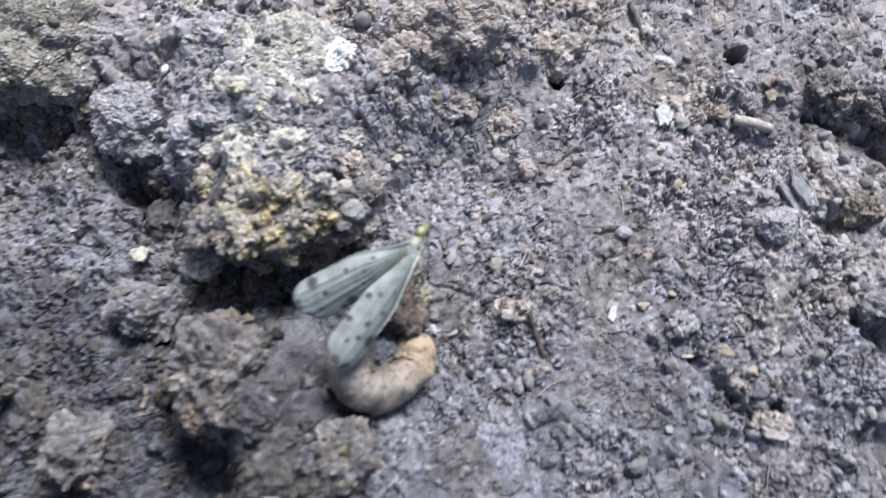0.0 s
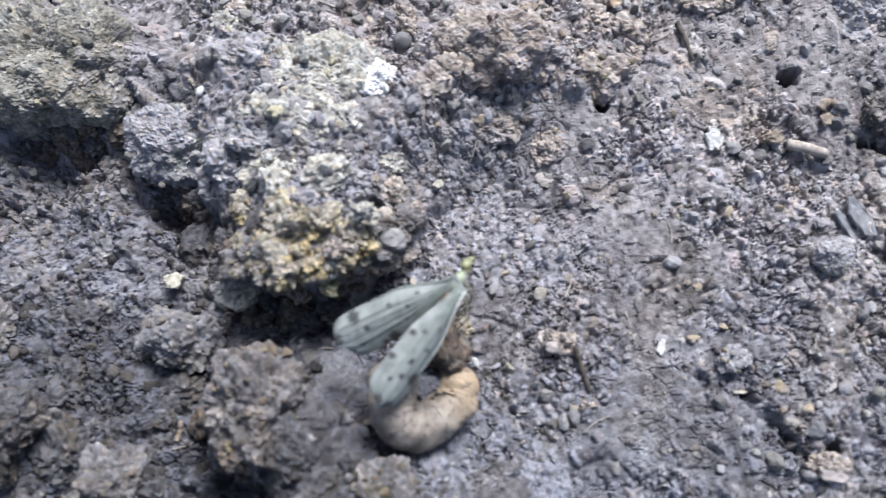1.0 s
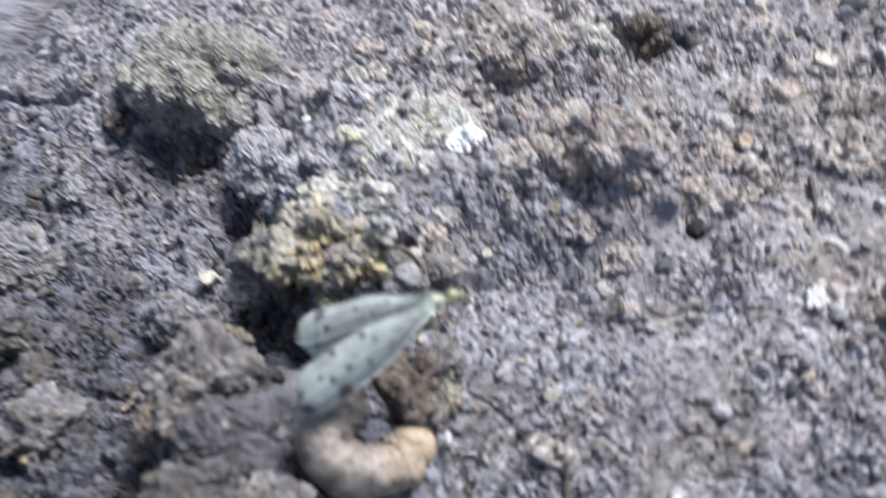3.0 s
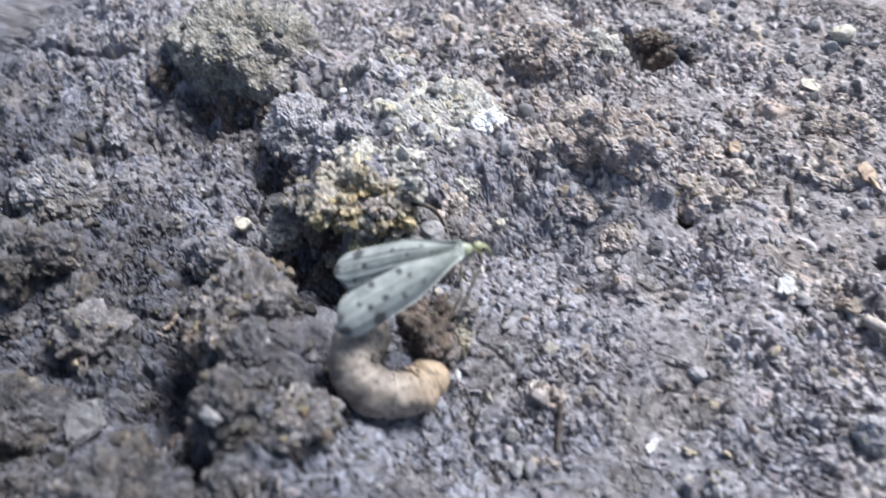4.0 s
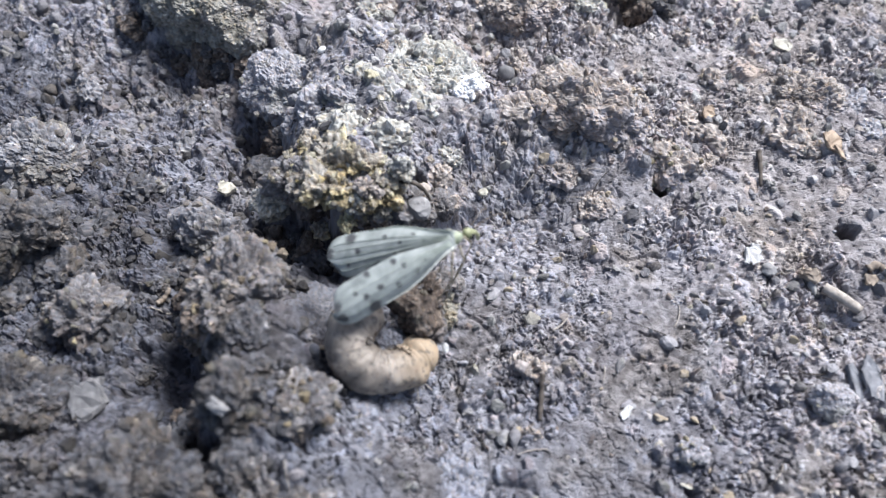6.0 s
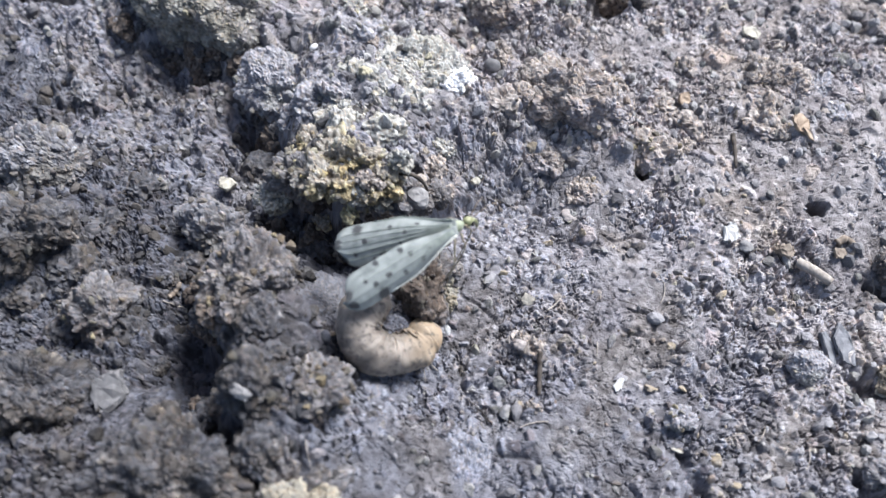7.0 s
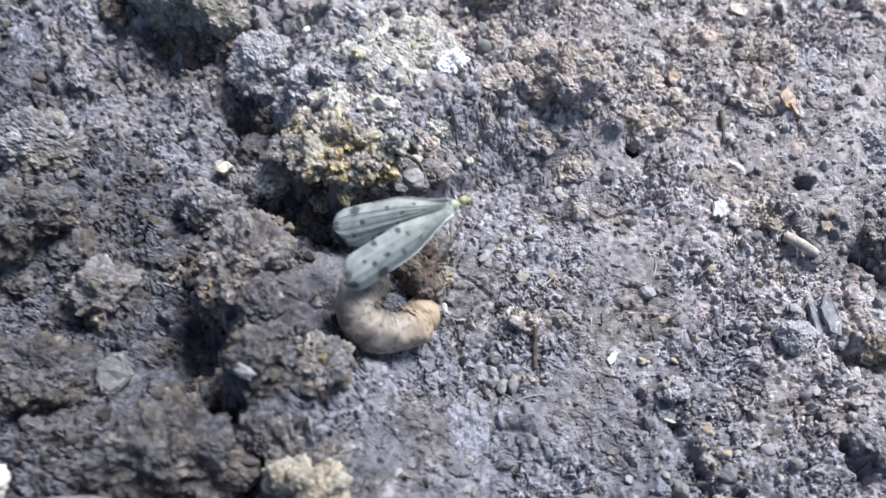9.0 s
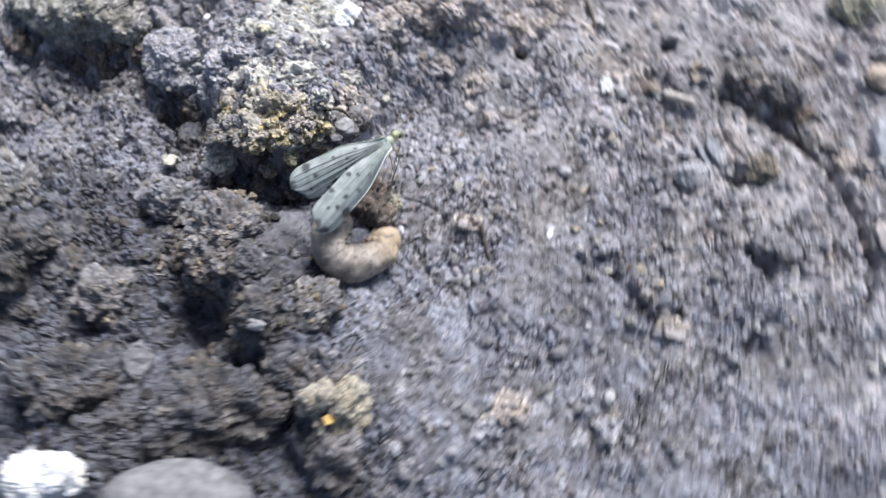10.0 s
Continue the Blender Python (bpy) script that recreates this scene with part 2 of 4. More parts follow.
# ---- noise in arrays ----
def _hash(*c):
    v = np.zeros(c[0].shape, np.uint32)
    for k, p in zip(c, (374761393, 668265263, 2147483647)):
        v = v + k.astype(np.int64).astype(np.uint32) * np.uint32(p & 0xFFFFFFFF)
        v = (v ^ (v >> np.uint32(13))) * np.uint32(1274126177)
    return ((v ^ (v >> np.uint32(16))) & np.uint32(0xFFFFFF)).astype(np.float64) / 0xFFFFFF


def noise2(x, y, seed=0):
    """Value noise in -1..1."""
    i, j = np.floor(x), np.floor(y)
    u, v = x - i, y - j
    u, v = u * u * (3 - 2 * u), v * v * (3 - 2 * v)
    s = np.full(i.shape, seed)
    a, b, c, d = (_hash(i + p, j + q, s) for p, q in ((0, 0), (1, 0), (0, 1), (1, 1)))
    return 2 * ((a * (1 - u) + b * u) * (1 - v) + (c * (1 - u) + d * u) * v) - 1


def noise3(p, seed=0):
    i = np.floor(p)
    f = p - i
    f = f * f * (3 - 2 * f)
    out = 0
    for dx in (0, 1):
        for dy in (0, 1):
            for dz in (0, 1):
                w = (f[:, 0] if dx else 1 - f[:, 0]) * (f[:, 1] if dy else 1 - f[:, 1]) * (f[:, 2] if dz else 1 - f[:, 2])
                out = out + w * _hash(i[:, 0] + dx + 57 * seed, i[:, 1] + dy, i[:, 2] + dz)
    return 2 * out - 1


def gaps(x, y, seed=0):
    """Distance to the border between the cells of scattered points."""
    i, j = np.floor(x), np.floor(y)
    s = np.full(i.shape, seed)
    f1, f2 = np.full(x.shape, 9.0), np.full(x.shape, 9.0)
    for p in (-1, 0, 1):
        for q in (-1, 0, 1):
            d = np.hypot(i + p + _hash(i + p, j + q, s) - x, j + q + _hash(i + p, j + q, s + 77) - y)
            f2 = np.where(d < f1, f1, np.minimum(f2, d))
            f1 = np.minimum(f1, d)
    return f2 - f1


def smooth(a, b, v):
    u = np.clip((v - a) / (b - a), 0, 1)
    return u * u * (3 - 2 * u)


def bell(x, y, cx, cy, sx, sy, h, turn=0.0):
    c, s = math.cos(radians(turn)), math.sin(radians(turn))
    u, v = (x - cx) * c + (y - cy) * s, -(x - cx) * s + (y - cy) * c
    return h * np.exp(-0.5 * ((u / sx) ** 2 + (v / sy) ** 2))


def crack(x, y, points, width, depth):
    """A crack of uneven width along a line."""
    best = np.full(x.shape, 1e9)
    for (ax, ay), (bx, by) in zip(points, points[1:]):
        dx, dy = bx - ax, by - ay
        t = np.clip(((x - ax) * dx + (y - ay) * dy) / (dx * dx + dy * dy), 0, 1)
        best = np.minimum(best, np.hypot(x - ax - t * dx, y - ay - t * dy))
    w = width * (1 + 0.45 * noise2(x / 2.1, y / 2.1, 5) + 0.4 * noise2(x / 0.7, y / 0.7, 6))
    return -depth * (0.7 + 0.45 * noise2(x / 1.3, y / 1.3, 17) + 0.25 * noise2(x / 0.5, y / 0.5, 18)) * smooth(1.0, 0.25, best / np.maximum(w, 0.2))


def pit(x, y, cx, cy, r, depth, rim=1.15):
    d = np.hypot(x - cx, y - cy) / (r * (1 + 0.22 * noise2(x / 0.9, y / 0.9, 8) + 0.25 * noise2(x / 2.2, y / 2.2, 7)))
    return -depth * smooth(rim, 0.55 if rim < 1.3 else 0.1, d)


def burrow(x, y, cx, cy, r, depth):
    """A steep hole with a ragged mouth that slopes in on one side."""
    d = np.hypot(x - cx, (y - cy) * 1.08) / (r * (1 + 0.4 * noise2(x / 0.8, y / 0.8, 48) + 0.2 * noise2(x / 0.4, y / 0.4, 49)))
    lip = np.hypot(x - cx + 0.9, y - cy - 0.1) / (1.5 * r * (1 + 0.4 * noise2(x / 0.9, y / 0.9, 50)))
    return -depth * smooth(1.12, 0.7, d) - 0.6 * smooth(1.1, 0.2, lip)


def shelf(x, y):
    """A raised crust with a steep broken front and left side."""
    warp = 1.6 * noise2(x / 3.5, y / 3.5, 31) + 0.8 * noise2(x / 1.4, y / 1.4, 32)
    front = y - (-3.2 + 0.035 * (x + 20) ** 2 * (x < -20) + 0.05 * (x + 20) ** 2 * (x > -20)) + warp
    side = x + 30 + 0.75 * np.maximum(y - 2, 0) + warp
    body = bell(x, y, -20, 1, 8, 8, 9.5) + bell(x, y, -21, 18, 9, 9, 7.5) + bell(x, y, -38, 22, 8, 7, 4.5)
    return body * smooth(-0.6, 1.6, front) * smooth(-0.8, 1.8, side)


def ridge(x, y):
    """A ridge of crumbs with a steep dark side towards the low ground."""
    warp = 1.5 * noise2(x / 3.2, y / 3.2, 33) + 0.8 * noise2(x / 1.3, y / 1.3, 34)
    dx, dy = 0.80, 0.60
    away = (x + 30) * dx + (y + 19) * dy + warp - 1.5 * noise2(y / 6, x / 40, 35)
    body = bell(x, y, -8, -31, 10, 9.5, 8.6) + bell(x, y, -22, -17.5, 6.5, 6.0, 6.5) + bell(x, y, -15, -28, 6, 5, 4.0) + bell(x, y, -18, -19, 4, 4, 2.6)
    return body * smooth(-0.8, 2.2, away)


def land(x, y):
    """The lie of the ground in millimetres, before its crumbs."""
    near = np.exp(-((np.hypot(x, y - 5) / 130) ** 4))
    h = -4.0 * smooth(-27, -37, x + 0.15 * y) * smooth(-22, -6, y) * near
    h = h + bell(x, y, -42, -30, 11, 11, 4.0) + bell(x, y, -58, -10, 9, 8, 3.0) + bell(x, y, -24, -45, 11, 7, 6.0)
    h = h + shelf(x, y) + ridge(x, y)
    h = h + bell(x, y, -9, 22, 5, 5, 3.0) + bell(x, y, 2, 27.5, 9.5, 5.5, 3.4) + bell(x, y, 1, 20.5, 8, 4, 1.2) + bell(x, y, -2, -4, 8, 6, 1.6)
    h = h + bell(x, y, -12, 45, 9, 6, 3.0) + bell(x, y, 28, 45, 7, 5, 2.0) + bell(x, y, 48, 34, 7, 6, 2.2)
    h = h + bell(x, y, -56, 28, 12, 8, 4.5) * smooth(17, 20.5, y + 1.2 * noise2(x / 3, y / 3, 36))
    h = h + bell(x, y, -74, 30, 14, 12, 2.0) + bell(x, y, 74, 6, 7, 26, 2.2)
    left = smooth(0, -30, x)
    h = h + near * (1.1 * noise2(x / 13, y / 13, 1) + (0.5 + 0.9 * left) * noise2(x / 5.5, y / 5.5, 2) + (0.35 + 0.5 * left) * noise2(x / 2.4, y / 2.4, 3))
    h = h - near * 0.55 * smooth(0.16, 0.0, np.abs(noise2(x / 3.4, y / 3.4, 41))) * smooth(0.0, 0.4, noise2(x / 12, y / 12, 42))
    far = np.hypot(x, y)
    h = h + (1 - near) * (7 * noise2(x / 170, y / 170, 4) * np.exp(-((far / 500) ** 2)) + 3 * noise2(x / 60, y / 60, 9) * np.exp(-((far / 220) ** 2)) + 25 * noise2(x / 1700, y / 1700, 10) * np.exp(-((far / 5000) ** 2)))
    h = h + burrow(x, y, 38.1, 26.0, 1.2, 12.0) + pit(x, y, 14.6, 22.4, 1.3, 5.5) + pit(x, y, -39.5, 9.5, 3.2, 4.0) + pit(x, y, 0, 53, 4.0, 6, 1.6)
    h = h + pit(x, y, -12.9, 5.6, 1.7, 5) + pit(x, y, -56, 17.0, 5, 3) + crack(x, y, ((-69, 3), (-65, 4.6), (-62, 4)), 1.3, 1.1) + pit(x, y, 31.9, -16, 0.7, 1.2)
    h = h + pit(x, y, 48.3, 3.0, 2.3, 3.0, 1.5) + pit(x, y, 48.7, -23.2, 1.9, 2.6, 1.5) + pit(x, y, 38.4, -19.6, 0.9, 1.8) + crack(x, y, ((49.4, -9.6), (51.4, -11), (52.6, -13)), 1.7, 3.0) + crack(x, y, ((48, -18), (49, -19.5), (50.5, -19.8)), 0.8, 1.4) + pit(x, y, 14, -40, 2, 1.2, 1.6) + pit(x, y, -15.5, -10.5, 3, 1.4, 1.6) + pit(x, y, -28.5, -25, 5.0, 3.2, 1.5)
    h = h + crack(x, y, ((46.5, 17.6), (48.5, 17.4), (53.3, 14.4), (58.3, 9.9), (63, 3), (65, -2.5), (66.4, -9.6), (65, -19)), 0.95, 3.2)
    h = h + crack(x, y, ((29.5, -13.6), (31.4, -16.0), (33.6, -18.6), (36.0, -21.2)), 0.85, 2.2) + crack(x, y, ((46, 12.5), (47, 10), (48.5, 6.5)), 0.6, 1.3)
    h = h + crack(x, y, ((-30, -4.5), (-24, -6.8), (-17, -6.0), (-12, -2.5)), 2.6, 2.8)
    h = h + crack(x, y, ((-95, 18), (-86, 19.8), (-78, 23)), 1.1, 4.0)
    return h


# ---- the ground: one sheet of packed crumbs ----
STEP = 0.2
X0, X1, Y0, Y1 = -96.0, 76.0, -60.0, 78.0


def axis(a, b):
    core = np.arange(a, b + 1e-6, STEP)
    grow = np.cumsum(0.5 * 1.22 ** np.arange(52))
    return np.concatenate([a - grow[::-1], core, b + grow])


def spread(h, grain, hue, gx, gy, count, low, high, power, seed, keep=None, proud=1.0):
    """Sets angular crumbs of low to high millimetres into the sheet, each with a tone of its own."""
    rng = np.random.default_rng(seed)
    xs, ys = rng.uniform(X0 + 4, X1 - 4, count), rng.uniform(Y0 + 4, Y1 - 4, count)
    if keep is not None:
        k = rng.uniform(0, 1, count) < keep(xs, ys)
        xs, ys = xs[k], ys[k]
    n, sides = len(xs), 6
    rs = low + (high - low) * rng.uniform(0, 1, n) ** power
    tone, tilt = 0.45 + (rng.uniform(0, 1, n) - 0.5) * np.clip(0.9 / rs, 0.25, 1), rng.normal(0, 0.38, (n, 2)) * np.clip(0.9 / rs, 0.35, 1)[:, None]
    ang = rng.uniform(0, 2 * math.pi, (n, 1)) + np.arange(sides) * 2 * math.pi / sides + rng.uniform(-0.35, 0.35, (n, sides))
    cut = 1 / rng.uniform(0.45, 1.0, (n, sides))
    ca, sa = np.cos(ang) * cut, np.sin(ang) * cut
    lean = rng.uniform(0.0, 1.0, n)
    way, long = rng.normal(1.9, 0.6, n), rng.uniform(1.0, 1.6, n)
    cw, sw = np.cos(way), np.sin(way)
    rise, steep = rng.uniform(0.25, 0.8, n) * proud, rng.uniform(1.3, 3.2, n)
    off, offy = np.searchsorted(gx, X0 - 1e-9), np.searchsorted(gy, Y0 - 1e-9)
    old = h.copy()
    for i in range(n):
        x, y, r = xs[i], ys[i], rs[i]
        ix, iy, w = off + (x - X0) / STEP, offy + (y - Y0) / STEP, r * long[i] / STEP + 1
        a, b, c, d = int(ix - w), int(ix + w) + 2, int(iy - w), int(iy + w) + 2
        dx, dy = (gx[None, a:b] - x) / r, (gy[c:d, None] - y) / r
        u, v = (cw[i] * dx + sw[i] * dy) / long[i], (cw[i] * dy - sw[i] * dx) * long[i] ** 0.6
        e = (ca[i][:, None, None] * u + sa[i][:, None, None] * v).max(0)
        top = old[c:d, a:b] + r * rise[i] * np.clip(steep[i] * (1 - e), 0, 1) + r * (tilt[i, 0] * u + tilt[i, 1] * v) - 0.12 * r
        s = h[c:d, a:b]
        up = (e < 1) & (top > s)
        s[up] = top[up]
        grain[c:d, a:b][up] = tone[i]
        hue[c:d, a:b][up] = lean[i]


def soften(h):
    """Clay worn smooth: each height drawn to its neighbours'."""
    for ax in (0, 1):
        a = np.moveaxis(h, ax, 0).copy()
        a[1:-1] = 0.86 * a[1:-1] + 0.07 * (a[2:] + a[:-2])
        h = np.moveaxis(a, 0, ax)
    return h


def sheet():
    gx, gy = axis(X0, X1), axis(Y0, Y1)
    x, y = np.meshgrid(gx, gy)
    h = land(x, y)
    inner = smooth(40, 4, np.maximum(np.maximum(X0 - x, x - X1), np.maximum(Y0 - y, y - Y1)))
    grain = 0.22 + inner * (0.25 * noise2(x / 0.6, y / 0.6, 11) + 0.12 * noise2(x / 3, y / 3, 12)) + (1 - inner) * (0.14 + 0.1 * noise2(x / 900, y / 900, 13) * np.exp(-((np.hypot(x, y) / 3000) ** 2)))
    rough = lambda a, b: np.clip(0.40 + 0.9 * noise2(a / 9, b / 9, 21) + 0.3 * smooth(0, -30, a) - 0.15 * smooth(0, 12, a) * smooth(-2, -20, b), 0.05, 1) * smooth(2.2, 3.4, np.hypot(a - 38.3, b - 26.7))
    heaps = lambda a, b: (0.05 + 0.95 * smooth(-4, -20, a) + 0.5 * smooth(18, 26, b)) * smooth(4.5, 5.5, np.hypot(a - 38.3, b - 26.7))
    hue = np.zeros(h.shape)
    spread(h, grain, hue, gx, gy, 1300, 1.4, 3.2, 2.0, 1, heaps, 0.6)
    spread(h, grain, hue, gx, gy, 9000, 0.7, 1.7, 1.8, 2, rough, 0.8)
    spread(h, grain, hue, gx, gy, 32000, 0.38, 0.9, 1.4, 3, rough, 0.75)
    spread(h, grain, hue, gx, gy, 28000, 0.25, 0.5, 1.0, 4, rough, 0.6)
    bare = 0.35 + 0.65 * smooth(-0.35, 0.3, noise2(x / 9, y / 9, 21) + 0.3 * noise2(x / 3, y / 3, 22))
    core = np.exp(-((np.hypot(x, y - 5) / 130) ** 4))
    h = h + core * bare * (0.16 * np.abs(noise2(x / 0.95, y / 0.95, 14)) + 0.12 * np.abs(noise2(x / 0.47, y / 0.47, 15)) + 0.05 * noise2(x / 0.25, y / 0.25, 16) - 0.2)
    h = soften(h)
    # gaps between the crumbs
    wx, wy = x + 0.7 * noise2(x / 1.7, y / 1.7, 61) + 0.25 * noise2(x / 0.6, y / 0.6, 66), y + 0.7 * noise2(x / 1.7, y / 1.7, 62) + 0.25 * noise2(x / 0.6, y / 0.6, 67)
    open_ = 0.5 + 0.5 * noise2(x / 4, y / 4, 68)
    for size, deep, wide in ((2.2, 0.75, 0.10), (1.05, 0.5, 0.13)):
        h = h - core * bare * 0.85 * deep * smooth(wide * (0.5 + open_), 0.0, gaps(wx / size, wy / size, int(size * 10))) * smooth(0.1, 0.6, open_ + 0.35 * noise2(x / 1.3, y / 1.3, 69))
    h = h - core * 0.4 * smooth(0.62, 0.9, noise2(x / 0.8, y / 0.8, 65))
    nx, ny = len(gx), len(gy)
    co = np.stack([x, y, h], -1).reshape(-1, 3) * MM
    k = (np.arange(ny - 1)[:, None] * nx + np.arange(nx - 1)).ravel()
    quads = np.stack([k, k + 1, k + nx + 1, k + nx], -1)
    me = mesh_of("ground", co, quads, grain.ravel(), False, hue.ravel())
    # painted shade: darkens the low ground beyond the ridge and a few hollows
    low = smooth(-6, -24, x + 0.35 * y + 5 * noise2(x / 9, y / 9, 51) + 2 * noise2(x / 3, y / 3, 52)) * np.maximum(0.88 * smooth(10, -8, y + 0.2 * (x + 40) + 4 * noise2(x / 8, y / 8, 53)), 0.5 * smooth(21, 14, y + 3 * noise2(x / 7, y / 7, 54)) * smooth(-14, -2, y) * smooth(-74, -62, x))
    # painted sheen: the ground's colour grows lighter towards the far side
    lit = smooth(-22, 45, 0.35 * x + 0.95 * y + 9 * noise2(x / 16, y / 16, 55) + 5 * noise2(x / 5, y / 5, 56))
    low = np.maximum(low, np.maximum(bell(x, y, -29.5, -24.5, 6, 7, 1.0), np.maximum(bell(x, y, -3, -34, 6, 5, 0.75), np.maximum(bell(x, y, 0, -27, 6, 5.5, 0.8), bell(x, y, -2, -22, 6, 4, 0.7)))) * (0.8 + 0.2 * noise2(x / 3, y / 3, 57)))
    low = np.maximum(low * inner, 0.24 + inner * (0.18 - 0.46 * lit))
    a = me.attributes.new("shadowed", "FLOAT", "POINT")
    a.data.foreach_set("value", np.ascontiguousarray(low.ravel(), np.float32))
    a = me.attributes.new("lit", "FLOAT", "POINT")
    a.data.foreach_set("value", np.ascontiguousarray((0.4 + inner * (lit - 0.4)).ravel(), np.float32))
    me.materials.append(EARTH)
    return new("ground", me), gx, gy, h


def mesh_of(name, co, faces, grain=None, shade=True, hue=None):
    me = bpy.data.meshes.new(name)
    n, k = faces.shape
    me.vertices.add(len(co))
    me.vertices.foreach_set("co", np.ascontiguousarray(co, np.float32).ravel())
    me.loops.add(n * k)
    me.loops.foreach_set("vertex_index", np.ascontiguousarray(faces, np.int32).ravel())
    me.polygons.add(n)
    me.polygons.foreach_set("loop_start", np.arange(0, n * k, k, dtype=np.int32))
    me.polygons.foreach_set("use_smooth", np.full(n, shade))
    if grain is not None:
        a = me.attributes.new("grain", "FLOAT", "POINT")
        a.data.foreach_set("value", np.ascontiguousarray(grain, np.float32))
    if hue is not None:
        a = me.attributes.new("hue", "FLOAT", "POINT")
        a.data.foreach_set("value", np.ascontiguousarray(hue, np.float32))
    me.update(calc_edges=True)
    return me


ground, GX, GY, GH = sheet()
tagged(ground, "bare grey-brown earth of packed crumbs, with cracks and small holes", "soil", kind="structure")


def level(x, y):
    """The ground's height at a place, in millimetres."""
    i = np.clip(np.searchsorted(GX, x), 1, len(GX) - 1)
    j = np.clip(np.searchsorted(GY, y), 1, len(GY) - 1)
    return float(GH[j, i])


# ---- shapes ----
BALLS = {}


def ball(sub):
    if sub not in BALLS:
        bm = bmesh.new()
        bmesh.ops.create_icosphere(bm, subdivisions=sub, radius=1)
        BALLS[sub] = np.array([v.co[:] for v in bm.verts]), np.array([[v.index for v in f.verts] for f in bm.faces])
        bm.free()
    return BALLS[sub]


def link(name, me, material, parent=None, label=""):
    me.materials.append(material)
    ob = new(name, me)
    if parent is not None:
        ob.parent = parent
    return tagged(ob, label)


def cells(p, seed):
    """Nearest and second distance to a scattered point, and that point's random value."""
    base = np.floor(p)
    f1, f2, who = np.full(len(p), 9.0), np.full(len(p), 9.0), np.zeros(len(p))
    for dx in (-1, 0, 1):
        for dy in (-1, 0, 1):
            for dz in (-1, 0, 1):
                c = base + (dx, dy, dz)
                j = [_hash(c[:, 0] + 31 * seed + 7 * k, c[:, 1], c[:, 2]) for k in range(3)]
                d = np.sqrt((c[:, 0] + j[0] - p[:, 0]) ** 2 + (c[:, 1] + j[1] - p[:, 1]) ** 2 + (c[:, 2] + j[2] - p[:, 2]) ** 2)
                f2 = np.where(d < f1, f1, np.minimum(f2, d))
                who = np.where(d < f1, _hash(c[:, 0] + 13 * seed, c[:, 1] + 5, c[:, 2]), who)
                f1 = np.minimum(f1, d)
    return f1, f2, who


CRUMBS = {}


def crumb_meshes(material):
    """Angular crumbs, shared by all pieces of one material."""
    if material.name not in CRUMBS:
        made = []
        for k in range(8):
            d, faces = ball(2)
            rng = np.random.default_rng(100 + k)
            n = rng.normal(0, 1, (8, 3))
            n /= np.linalg.norm(n, axis=1, keepdims=True)
            reach = rng.uniform(0.40, 0.90, 8)
            t = np.min(np.where(d @ n.T > 0.05, reach / np.maximum(d @ n.T, 0.05), 9), 1)
            p = d * np.minimum(t, 1.1)[:, None] * rng.uniform(0.6, 1.15, 3)
            p += 0.06 * np.stack([noise3(d * 3 + k, j) for j in range(3)], -1)
            me = mesh_of("crumb", p * MM, faces, np.full(len(p), 0.12 + 0.5 * (k + 0.5) / 8), False, np.full(len(p), (0.1, 0.45, 0.68, 0.2, 0.8, 0.55, 0.9, 0.3)[k]))
            me.materials.append(material)
            made.append(me)
        CRUMBS[material.name] = made
    return CRUMBS[material.name]


def clod(label, x, y, z, rx, ry, rz, turn, material, grain=0.8, lump=0.3, sub=5, seed=1, name="soil_clod", category="clod", crumbs=None, of=None):
    """A lump of earth grown from crumbs; its middle at x, y, z, its half sizes rx, ry, rz, all in millimetres."""
    d, faces = ball(sub)
    half = np.array([rx, ry, rz])
    small = half.min()
    p = d * half
    out = d / half
    out /= np.linalg.norm(out, axis=1, keepdims=True)
    q = p / small
    rise = lump * small * (noise3(q * 0.9 + seed, seed) + 0.6 * noise3(q * 2.0 + seed, seed + 3) + 0.35 * noise3(q * 4.2 + seed, seed + 5))
    p = p + out * rise[:, None]
    tone, lean = 0, None
    for size, high, share in ((3.4 * grain, 0.6 * grain, 0.2), (1.35 * grain, 0.42 * grain, 0.45), (0.62 * grain, 0.24 * grain, 0.35)):
        f1, f2, who = cells(p / size + seed, seed)
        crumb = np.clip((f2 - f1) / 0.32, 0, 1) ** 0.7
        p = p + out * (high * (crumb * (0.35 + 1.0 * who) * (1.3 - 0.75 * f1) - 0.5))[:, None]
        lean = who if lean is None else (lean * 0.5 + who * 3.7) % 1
        # creases between the crumbs are painted darker, shade put into the tone
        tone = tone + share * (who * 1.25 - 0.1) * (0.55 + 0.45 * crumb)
    p = p + out * (0.16 * grain * noise3(p / (0.42 * grain), seed + 9) + 0.10 * grain * noise3(p / (0.2 * grain), seed + 11))[:, None]
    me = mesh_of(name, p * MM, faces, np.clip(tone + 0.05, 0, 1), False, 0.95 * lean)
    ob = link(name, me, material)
    ob.matrix_basis = pose(x * MM, y * MM, z * MM, 0, 0, turn)
    # loose crumbs stuck to the upper side
    rng = np.random.default_rng(seed + 500)
    if crumbs is None:
        crumbs = int(np.clip(0.22 * (rx * ry + ry * rz + rx * rz), 5, 34))
    upper = np.flatnonzero(d[:, 2] > -0.15)
    kinds = crumb_meshes(of or material)
    for k in rng.choice(upper, crumbs, replace=False):
        c = new("crumb", kinds[rng.integers(len(kinds))])
        c.parent = ob
        r = grain * rng.uniform(0.6, 1.0) * (1 + 0.9 * rng.uniform() ** 4)
        c.matrix_basis = Matrix.Translation([*(p[k] + out[k] * 0.2 * r) * MM]) @ pose(0, 0, 0, *rng.uniform(0, 360, 3)) @ Matrix.Diagonal((r, r, r, 1))
    return tagged(ob, label, category)


